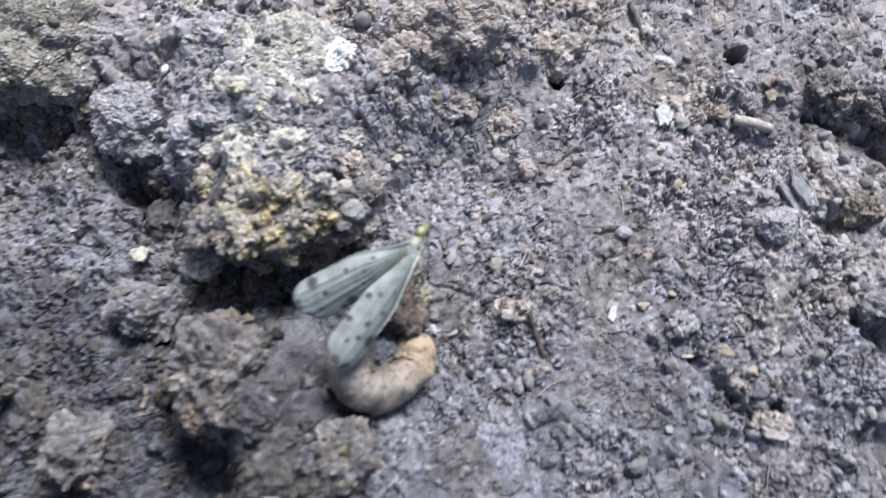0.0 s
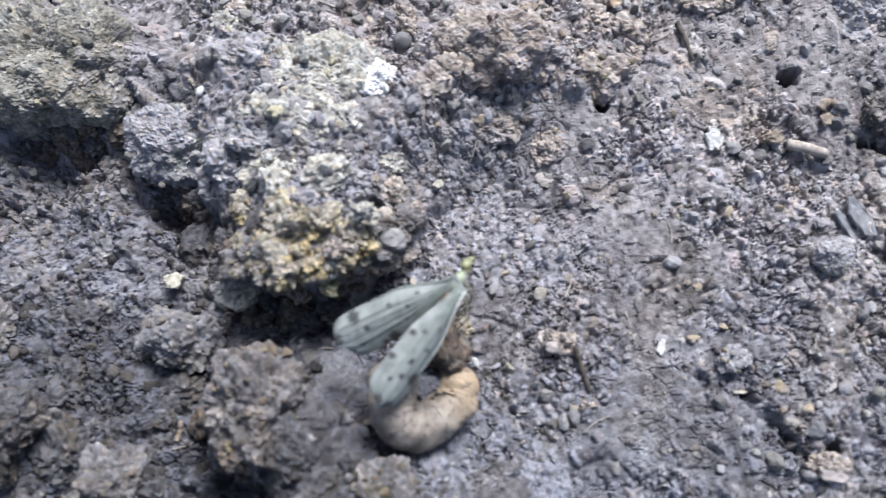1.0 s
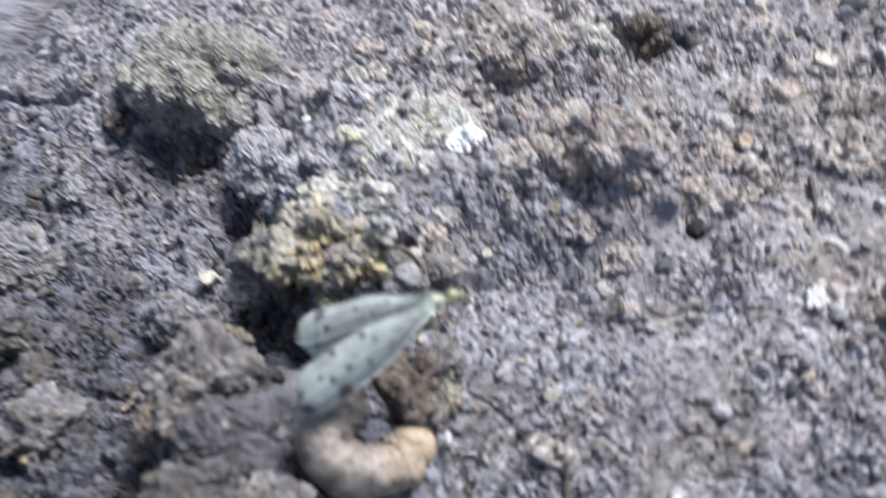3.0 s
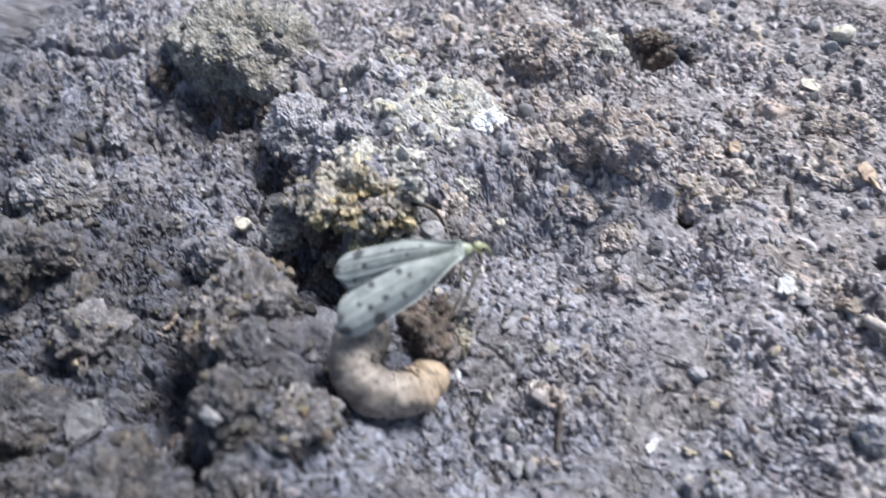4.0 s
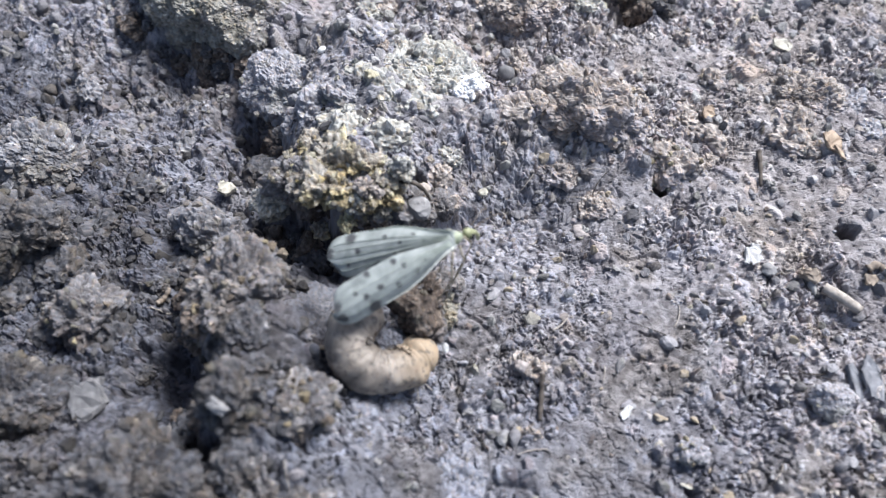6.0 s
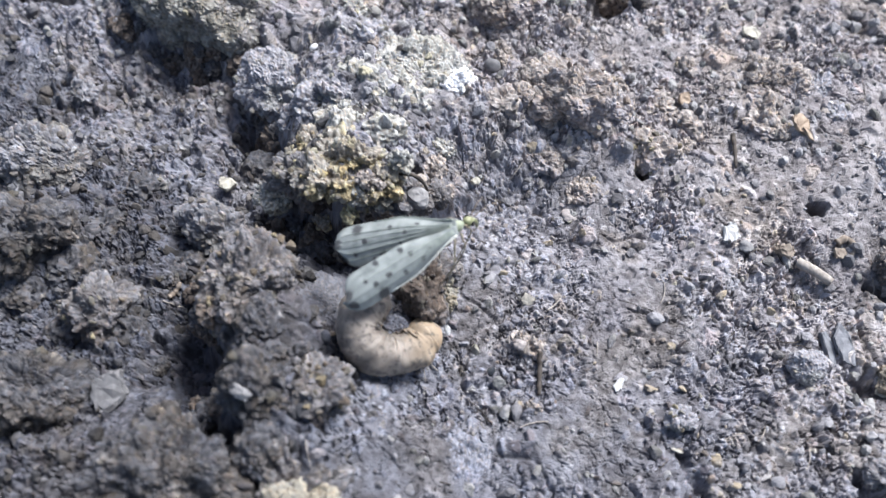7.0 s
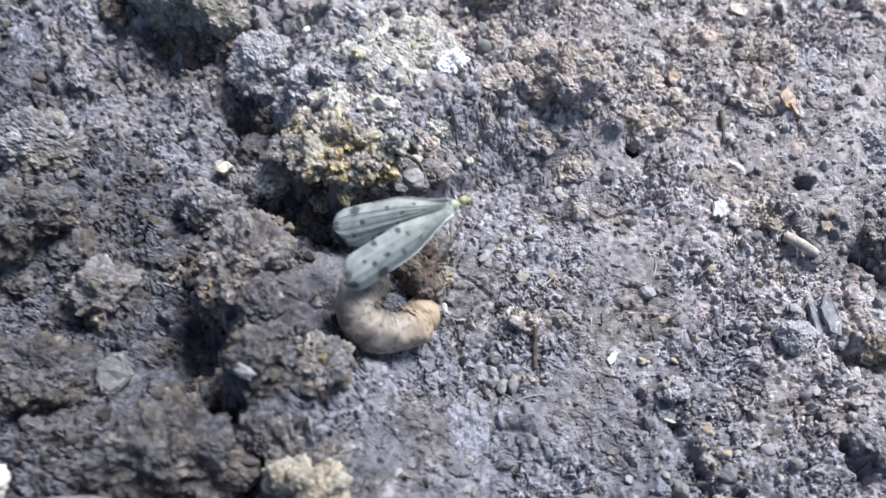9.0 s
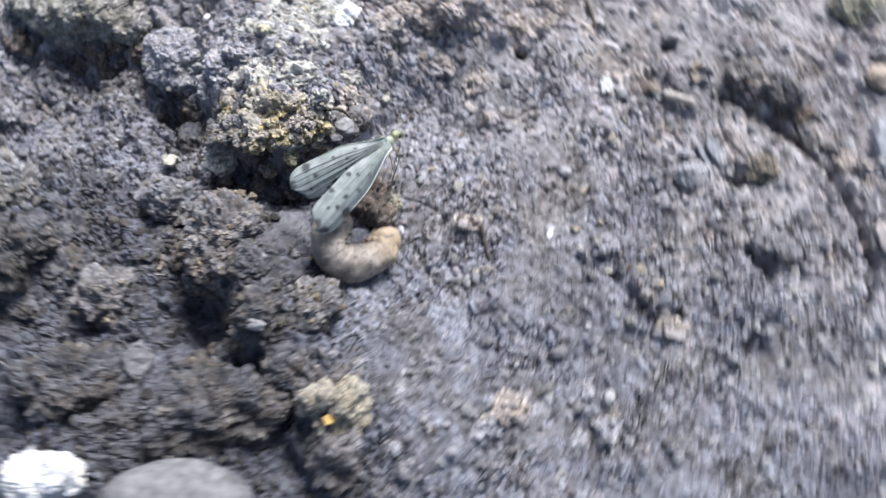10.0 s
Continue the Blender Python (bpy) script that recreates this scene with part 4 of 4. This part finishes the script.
STRAW_Z = max(on(x, 17.0 - 0.3 * (x - 37.2), 0.0) for x in (37.2, 38.5, 40, 41.9))
twig("pale dry straw stub on bare earth", ((37.2, 17.0, STRAW_Z + 0.1), (39.5, 16.4, STRAW_Z + 0.25), (41.9, 15.6, STRAW_Z + 0.15)), 0.72, 0.62, STRAW, "straw")
T_(chip("chip", 35.3, 17.6, on(35.3, 17.6, 0.3), 1.5, 1.0, 0.6, 10, HUSK, 31, 15), "cream-tan crumb beside a straw stub", "chip")
twig("dark twig pressed into the earth", ((10.2, -8.8, on(10.2, -8.8, 0.2)), (10.9, -11.0, on(10.9, -11.0, 0.3)), (11.8, -13.8, on(11.8, -13.8, 0.1))), 0.34, 0.26, TWIG)
twig("dark blade of dry grass", ((24.8, 33.8, on(24.8, 33.8, 0.2)), (25.6, 31, on(25.6, 31, 0.4)), (26.4, 28.2, on(26.4, 28.2, 0.2))), 0.38, 0.22, TWIG, "grass_blade")
twig("short straw bit standing by a clod", ((-34.2, -19.8, on(-34.2, -19.8, 0.2)), (-34.0, -18.8, on(-34, -18.8, 1.2)), (-33.8, -17.6, on(-33.8, -17.6, 1.8))), 0.32, 0.26, HUSK, "straw")
twig("thin pale fibre on the earth", ((9.2, -2.8, on(9.2, -2.8, 0.2)), (9.8, -1.7, on(9.8, -1.7, 0.4)), (10.2, -0.4, on(10.2, -0.4, 0.2))), 0.13, 0.08, STRAW, "fibre")
twig("dark root arching out of a hollow", ((-13.6, 3.0, 10.8), (-12.3, 3.0, 11.6), (-10.8, 3.4, 10.9), (-9.8, 3.7, 8.6), (-9.4, 4.3, 3.2)), 0.34, 0.16, TWIG, "root")
T_(chip("leaf_tip", 33.2, 38.0, on(33.2, 38.0, 0.5), 1.2, 1.7, 0.25, 30, RUST, 21, 18), "rusty curled leaf tip", "leaf")
twig("curled dry husk beside a crack", ((41.4, 21.3, on(41.4, 21.3, 0.1)), (42.4, 22.2, on(42.4, 22.2, 0.3)), (43.6, 21.5, on(43.6, 21.5, 0.3)), (43.5, 20.0, on(43.5, 20, 0.2))), 0.6, 0.25, HUSK, "husk")
T_(chip("husk", 42.2, 20.1, on(42.2, 20.1, 0.3), 0.9, 0.7, 0.25, 20, HUSK, 22, 15), "broken brown husk beside a crack", "husk")

T_(chip("flake", 44.9, 7.4, on(44.9, 7.4, 0.3), 1.1, 2.9, 0.4, 37, SPLINTER, 41, 8), "long slaty splinter beside a dark hollow", "flake")
T_(chip("flake", 43.6, 6.2, on(43.6, 6.2, 0.1), 0.7, 2.6, 0.4, 33, SPLINTER, 42, 14), "narrow slaty splinter beside a dark hollow", "flake")
T_(chip("chip", 50.4, 3.0, on(50.4, 3.0, 0.4), 1.1, 0.5, 0.3, 5, CREAM, 43, 10), "cream chip at the rim of a dark hollow", "chip")
T_(chip("chip", 37.9, -22.6, on(37.9, -22.6, 0.3), 1.7, 0.7, 0.4, 0, PINK, 44, 10), "pinkish flat chip below a small hole", "chip")
T_(bead("pebble", 7.6, -8.9, on(7.6, -8.9, 0.3), 0.8, 0.7, 0.5, 0, PINK, 0.35, seed=16), "small pinkish-tan pebble beside a dark twig", "pebble")

# ---- the grub ----
def skin(name, dark, pale, dirt, share, tan):
    """Damp grub skin, mottled, tan towards one end, with specks of dirt stuck to it."""
    m = matter(name, dark, pale, 330, 0.62, 0.35, 0.5, 1.0, 0.12)
    n, join = m.node_tree.nodes, m.node_tree.links.new
    b = n["Principled BSDF"]
    base = b.inputs["Base Color"].links[0].from_socket
    co = n.new("ShaderNodeTexCoord")
    end = n.new("ShaderNodeAttribute")
    end.attribute_name = "grain"
    two = n.new("ShaderNodeMix")
    two.data_type = "RGBA"
    join(end.outputs["Fac"], two.inputs["Factor"])
    join(base, two.inputs["A"])
    two.inputs["B"].default_value = (*tan, 1)
    base = two.outputs["Result"]
    for scale, low, high, deep in ((1500, share, share + 0.06, 0.75), (520, share + 0.02, share + 0.12, 0.55)):
        t = n.new("ShaderNodeTexNoise")
        t.inputs["Scale"].default_value, t.inputs["Detail"].default_value, t.inputs["Roughness"].default_value = scale, 3, 0.6
        join(co.outputs["Object"], t.inputs["Vector"])
        cut = n.new("ShaderNodeMapRange")
        cut.inputs["From Min"].default_value, cut.inputs["From Max"].default_value = low, high
        cut.inputs["To Max"].default_value = deep
        join(t.outputs["Fac"], cut.inputs["Value"])
        mix = n.new("ShaderNodeMix")
        mix.data_type = "RGBA"
        join(cut.outputs["Result"], mix.inputs["Factor"])
        join(base, mix.inputs["A"])
        mix.inputs["B"].default_value = (*dirt, 1)
        base = mix.outputs["Result"]
    join(base, b.inputs["Base Color"])
    return m


SKIN = skin("grub_skin", (0.14, 0.12, 0.105), (0.29, 0.25, 0.216), (0.085, 0.075, 0.069), 0.55, (0.30, 0.228, 0.158))


def part(name, me, material, parent, label=""):
    """Links a mesh, made in millimetres of the world, as a part of parent."""
    for v in me.vertices:
        v.co = v.co * MM - parent.location
    return link(name, me, material, parent, label)


def tube_mesh(name, points, radii, sides=10):
    co, faces = tube_arrays(points, radii, sides)
    bm = bmesh.new()
    vs = [bm.verts.new(c) for c in co]
    for f in faces:
        bm.faces.new([vs[i] for i in f])
    bm.faces.new(vs[:sides][::-1])
    bm.faces.new(vs[-sides:])
    return done(name, bm)


def ball_mesh(name, x, y, z, rx, ry, rz, turn=(0, 0, 0), lump=0.0, seed=1, sub=4):
    d, faces = ball(sub)
    r = 1 + lump * noise3(d * 2.0 + seed, seed)
    m = np.array(Euler([radians(a) for a in turn]).to_matrix())
    return mesh_of(name, (d * r[:, None] * np.array([rx, ry, rz])) @ m.T + np.array([x, y, z]), faces, 0.5 + 0.5 * noise3(d * 3, seed))


def grub():
    top = new("grub")
    top.location = (-6.5 * MM, -17.5 * MM, 5 * MM)
    tagged(top, "curled tan-brown grub lying on bare earth under the insect", "grub")
    line = bent(((-8.9, -12.6, 10.2), (-9.7, -14.9, 10.5), (-9.5, -17.0, 9.8), (-8.3, -18.2, 8.6), (-6.5, -18.2, 7.2), (-4.9, -17.1, 6.3), (-3.5, -15.6, 5.9), (-2.95, -13.9, 5.7)), 110)
    radii = []
    for i in range(len(line)):
        u = i / (len(line) - 1)
        ring = 0.965 + 0.035 * abs(math.sin(u * math.pi * 8.3 + 0.6 * math.sin(7 * u))) ** 0.5 - 0.012 * abs(math.sin(u * math.pi * 23))
        radii.append((2.75 - 0.35 * u) * ring * min(1, 0.8 + 2 * u))
    body = tube_mesh("body", line, radii, 28)
    n = np.array([v.co[:] for v in body.vertices])
    bumpy = noise3(n / 1.5, 5) * 0.34 + noise3(n / 0.6, 6) * 0.16 + noise3(n / 0.3, 7) * 0.06
    for v, k in zip(body.vertices, bumpy):
        v.co += v.normal * float(k)
    warm = body.attributes.new("grain", "FLOAT", "POINT")
    warm.data.foreach_set("value", np.repeat([0.9 * float(smooth(0.66, 0.97, i / (len(line) - 1))) for i in range(len(line))], 28).astype(np.float32))
    part("body", body, SKIN, top)
    tail = ball_mesh("tail_segment", -2.95, -13.85, 5.7, 2.28, 2.2, 2.28, (0, 0, -15), 0.05, 4)
    tail.attributes["grain"].data.foreach_set("value", np.full(len(tail.vertices), 0.9, np.float32))
    part("tail_segment", tail, SKIN, top, "bright tan end segment of the grub")
    part("bristle", tube_mesh("bristle", bent(((-2.0, -16.6, 4.6), (-1.4, -17.3, 4.4), (-0.9, -18.2, 3.6)), 8), [0.09] * 8 + [0.04], 6), STRAW, top)
    part("bristle", tube_mesh("bristle", bent(((-1.7, -15.9, 4.8), (-0.8, -16.3, 4.6), (0.0, -16.4, 3.8)), 8), [0.09] * 8 + [0.04], 6), STRAW, top)


grub()

# ---- the winged insect ----
CHITIN = matter("yellow_green_chitin", (0.14, 0.165, 0.105), (0.28, 0.31, 0.235), 900, 0.4, 0.5, 0.15)
HEADM = matter("yellow_chitin", (0.12, 0.13, 0.065), (0.24, 0.25, 0.14), 900, 0.4, 0.5, 0.1)
LEGM = matter("straw_chitin", (0.19, 0.165, 0.115), (0.33, 0.29, 0.215), 900, 0.45, 0.5, 0.1)
ABDOM = matter("brown_chitin", (0.09, 0.065, 0.045), (0.21, 0.16, 0.11), 900, 0.5, 0.5, 0.2)
EYE = matter("black_eye", (0.01, 0.01, 0.01), (0.03, 0.025, 0.02), 900, 0.2, 0.5, 0.0)
VEIN = matter("pale_vein", (0.46, 0.48, 0.43), (0.64, 0.65, 0.60), 900, 0.45, 0.5, 0.0)
DULLVEIN = matter("grey_green_vein", (0.15, 0.175, 0.155), (0.25, 0.28, 0.25), 900, 0.5, 0.5, 0.0)


def wing_material():
    m = bpy.data.materials.new("spotted_wing")
    m.use_nodes = True
    nt, n = m.node_tree, m.node_tree.nodes
    b = n["Principled BSDF"]
    co = n.new("ShaderNodeTexCoord")
    at = n.new("ShaderNodeAttribute")
    at.attribute_name = "grain"
    t = n.new("ShaderNodeTexNoise")
    t.inputs["Scale"].default_value = 700
    t.inputs["Detail"].default_value = 5
    nt.links.new(co.outputs["Object"], t.inputs["Vector"])
    r = n.new("ShaderNodeValToRGB")
    r.color_ramp.elements[0].position, r.color_ramp.elements[0].color = 0.3, (0.165, 0.182, 0.18, 1)
    r.color_ramp.elements[1].position, r.color_ramp.elements[1].color = 0.7, (0.31, 0.335, 0.326, 1)
    nt.links.new(t.outputs["Fac"], r.inputs["Fac"])
    mix = n.new("ShaderNodeMix")
    mix.data_type = "RGBA"
    nt.links.new(at.outputs["Fac"], mix.inputs["Factor"])
    nt.links.new(r.outputs["Color"], mix.inputs["A"])
    mix.inputs["B"].default_value = (0.04, 0.04, 0.045, 1)
    nt.links.new(mix.outputs["Result"], b.inputs["Base Color"])
    b.inputs["Roughness"].default_value = 0.6
    b.inputs["Specular IOR Level"].default_value = 0.35
    b.inputs["Alpha"].default_value = 0.9
    return m


WING = wing_material()


def wing(top, label, base, tip, lead, half, spots, edge_material):
    """One wing from base to tip; lead points to its stiff front edge, half is its half width."""
    base, tip, lead = Vector(base), Vector(tip), Vector(lead)
    along = tip - base
    way = along.normalized()
    lead = (lead - way * lead.dot(way)).normalized()
    up = way.cross(lead)
    up = up if up.z > 0 else -up
    nu, nv = 90, 36

    def at(u, v):
        w = half * (0.27 + 0.73 * smooth(0.0, 0.5, u) + 0.06 * smooth(0.5, 0.85, u)) * math.sqrt(max(0.0, 1 - max(0.0, (u - 0.80) / 0.2) ** 3.2))
        skew = 0.35 * half * smooth(0.75, 1.0, u) * v
        camber = 0.28 * half * (1 - v * v) - 0.25 * max(v, 0) ** 2 * half + 0.025 * math.sin(14 * v) * smooth(0.1, 0.5, u)
        return base + along * u + way * skew * 0.6 + lead * (w * v) + up * (camber * smooth(0, 0.4, u) - 0.5 * u * u)

    co = np.array([at(i / nu, -1 + 2 * j / nv)[:] for i in range(nu + 1) for j in range(nv + 1)])
    uv = np.array([(i / nu, -1 + 2 * j / nv) for i in range(nu + 1) for j in range(nv + 1)])
    length = along.length
    dark = np.zeros(len(co))
    for su, sv, r in spots:
        d = np.hypot((uv[:, 0] - su) * length, (uv[:, 1] - sv) * half) / r
        d = d + 0.35 * noise3(np.c_[uv * 22, np.full(len(uv), su * 9)], 3)
        dark = np.maximum(dark, smooth(1.15, 0.75, d))
    k = (np.arange(nu)[:, None] * (nv + 1) + np.arange(nv)).ravel()
    me = mesh_of("wing", co, np.stack([k, k + 1, k + nv + 2, k + nv + 1], -1), dark * 0.92)
    ob = part("wing", me, WING, top, label)
    thick = ob.modifiers.new("thickness", "SOLIDIFY")
    thick.thickness = 0.05 * MM
    front = [at(0.02 + 0.64 * i / 30, 0.97) + up * 0.05 for i in range(31)]
    edge = tube_mesh("costa", front, [0.13 - 0.07 * i / 30 for i in range(31)], 8)
    for v in edge.vertices:
        v.co = v.co * MM - top.location
    link("costa", edge, edge_material, ob, "stiff front edge")
    for v0 in (-0.72, -0.4, -0.08, 0.25, 0.58):
        ray = [at(0.03 + 0.9 * i / 30, v0 * (0.5 + 0.5 * i / 30)) + up * 0.03 for i in range(31)]
        rib = tube_mesh("vein", ray, [0.07 - 0.035 * i / 30 for i in range(31)], 5)
        for v in rib.vertices:
            v.co = v.co * MM - top.location
        link("vein", rib, DULLVEIN, ob)


def insect():
    top = new("scorpionfly")
    top.location = (-3.2 * MM, -5.6 * MM, 14 * MM)
    tagged(top, "slender winged insect with grey dark-spotted wings standing over a grub", "insect")
    part("thorax", ball_mesh("thorax", -2.8, -5.1, 17.3, 0.65, 1.3, 0.85, (-25, 0, -28), 0.06, 2), CHITIN, top, "yellow-green thorax")
    part("head", ball_mesh("head", -2.0, -3.1, 16.0, 0.6, 0.7, 0.62, (-30, 0, -28), 0.04, 3), HEADM, top, "small yellow head")
    part("beak", tube_mesh("beak", bent(((-1.7, -2.5, 15.6), (-1.4, -2.0, 14.6), (-1.3, -1.8, 13.4)), 10), [0.38 - 0.02 * i for i in range(11)], 8), HEADM, top)
    for s in (-1, 1):
        part("eye", ball_mesh("eye", -1.9 + 0.58 * s * 0.88, -2.9 - 0.58 * s * 0.47 * -1 * -1, 16.0, 0.22, 0.3, 0.3, sub=3), EYE, top)
        part("antenna", tube_mesh("antenna", bent(((-1.7 + 0.2 * s, -2.3, 16.4), (-1.3 + 0.5 * s, -1.2, 16.8), (-0.8 + 0.8 * s, 0.2, 16.4), (-0.4 + 1.1 * s, 1.2, 15.4)), 24), [0.05 - 0.0015 * i for i in range(25)], 6), ABDOM, top)
    body = bent(((-3.4, -6.4, 16.9), (-4.6, -8.6, 16.4), (-6.0, -11.0, 15.4), (-7.2, -13.2, 14.2)), 40)
    part("abdomen", tube_mesh("abdomen", body, [(1.0 - 0.012 * i) * (0.93 + 0.07 * abs(math.sin(i * math.pi / 5))) for i in range(41)], 16), ABDOM, top, "brown ringed abdomen")
    wing(top, "grey-green wing with dark spots and a dark tip", (-2.6, -5.3, 18.4), (-15.0, -10.8, 13.4), (-0.3, 0.8, 0.45), 2.25,
         ((0.99, 0.3, 0.9), (0.97, -0.75, 0.55), (0.80, 0.72, 0.62), (0.74, 0.05, 0.36), (0.84, -0.45, 0.26), (0.60, -0.82, 0.62), (0.52, 0.5, 0.3), (0.40, 0.15, 0.28), (0.30, 0.55, 0.26), (0.45, -0.35, 0.24), (0.68, -0.9, 0.4), (0.22, 0.0, 0.2)), DULLVEIN)
    wing(top, "grey-green wing with dark spots and a pale front edge", (-2.3, -5.9, 18.4), (-10.6, -17.0, 15.4), (1.0, -0.35, -0.55), 1.95,
         ((0.98, -0.2, 0.75), (0.95, 0.6, 0.55), (0.72, 0.80, 0.7), (0.66, -0.85, 0.4), (0.62, 0.05, 0.36), (0.74, 0.1, 0.3), (0.50, 0.45, 0.3), (0.40, -0.3, 0.28), (0.33, 0.4, 0.3), (0.45, -0.75, 0.3), (0.25, 0.0, 0.22), (0.80, -0.3, 0.24)), VEIN)
    # hips, knees and feet of the six legs
    for hip, knee, foot in (
        ((-2.2, -4.0, 16.6), (-1.4, -3.6, 14.6), (-3.0, -4.2)), ((-2.1, -5.0, 16.4), (-1.3, -5.8, 14.4), (-3.0, -6.4)), ((-2.4, -6.0, 16.4), (-1.8, -7.8, 13.6), (-3.6, -8.4)),
        ((-3.6, -3.8, 16.6), (-4.8, -2.8, 13.6), (-5.0, -4.0)), ((-3.8, -4.8, 16.4), (-6.6, -5.4, 13.8), (-6.4, -6.2)), ((-4.0, -5.8, 16.4), (-7.4, -6.8, 13.0), (-7.0, -7.6))):
        end = (foot[0], foot[1], 6.6)
        shin = tuple(k + (e - k) * 0.78 + a for k, e, a in zip(knee, end, (0.0, 0.0, 0.4)))
        line = bent((hip, tuple((a + b) / 2 + c for a, b, c in zip(hip, knee, (0, 0, 0.5))), knee, shin, end), 30)
        part("leg", tube_mesh("leg", line, [0.13 - 0.08 * i / 30 for i in range(31)], 8), LEGM, top)


insect()

# ---- loose crumbs on the ground ----
def loose_crumbs():
    rng = np.random.default_rng(77)
    kinds = crumb_meshes(GREY) + crumb_meshes(BROWN)
    for _ in range(300):
        x, y = rng.uniform(-14, 36), rng.uniform(-22, 26)
        r = 0.3 + 0.7 * rng.uniform() ** 2.6
        c = new("crumb", kinds[rng.integers(len(kinds))])
        c.parent = ground
        c.matrix_basis = pose(x * MM, y * MM, (level(x, y) + 0.15 * r) * MM, *rng.uniform(0, 360, 3)) @ Matrix.Diagonal((r, r, r * 0.6, 1))
    shapes = []
    for me in kinds[:8]:
        v = np.array([q.co[:] for q in me.vertices]) / MM
        f = np.array([list(q.vertices) for q in me.polygons])
        shapes.append((v, f))
    heaps = {"lit": [[], [], [], 0], "shady": [[], [], [], 0]}
    for _ in range(5200):
        x, y = rng.uniform(-92, 72), rng.uniform(-56, 74)
        if -14 < x < 36 and -22 < y < 26 and rng.uniform() < 0.6:
            continue
        r = 0.25 + 0.95 * rng.uniform() ** 3
        v, f = shapes[rng.integers(8)]
        m = np.array(Euler(rng.uniform(0, 6.28, 3)).to_matrix())
        heap = heaps["shady" if x + 0.35 * y < -14 and y < 12 else "lit"]
        heap[0].append((v * r) @ m.T + (x, y, level(x, y) + 0.1 * r))
        heap[1].append(f + heap[3])
        heap[2].append(np.full(len(v), rng.uniform(0.05, 0.68)))
        heap[3] += len(v)
    # crumbs on the low ground take the grey with shade in its colour
    for heap, material, label in ((heaps["lit"], GREY, "loose grey-brown crumbs of earth strewn over the ground"), (heaps["shady"], SHADE_GREY, "loose shade-darkened crumbs of earth on low ground")):
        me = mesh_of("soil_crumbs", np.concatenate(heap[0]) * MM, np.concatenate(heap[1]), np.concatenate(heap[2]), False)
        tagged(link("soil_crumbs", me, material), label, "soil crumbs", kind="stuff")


loose_crumbs()


def fibres():
    """Fine roots and bits of straw strewn over the earth."""
    rng = np.random.default_rng(5)
    for name, material, count, label in (("straw_fibres", STRAW, 80, "fine pale bits of straw and root on the earth"), ("root_fibres", TWIG, 70, "fine dark roots lying on the earth")):
        co, faces, n = [], [], 0
        for _ in range(count):
            x, y, a, l = rng.uniform(-60, 60), rng.uniform(-40, 55), rng.uniform(0, 6.28), rng.uniform(1.2, 4.5)
            if -17 < x < 1 and -22 < y < 0:
                continue
            turn, r = rng.normal(0, 0.22), rng.uniform(0.05, 0.11)
            pts = []
            for i in range(7):
                pts.append((x, y, level(x, y) + 0.12))
                x, y, a = x + math.cos(a) * l / 6, y + math.sin(a) * l / 6, a + turn * 0.5
            for i in range(1, 6):
                pts[i] = (pts[i][0], pts[i][1], max(pts[i][2], (pts[i - 1][2] + pts[i + 1][2]) / 2))
            c, f = tube_arrays(pts, [r * (1 - 0.08 * i) for i in range(7)], 5)
            co += [v[:] for v in c]
            faces += [tuple(k + n for k in q) for q in f]
            n += len(c)
        me = mesh_of(name, np.array(co) * MM, np.array(faces))
        tagged(link(name, me, material), label, "plant fibres", kind="stuff")


fibres()
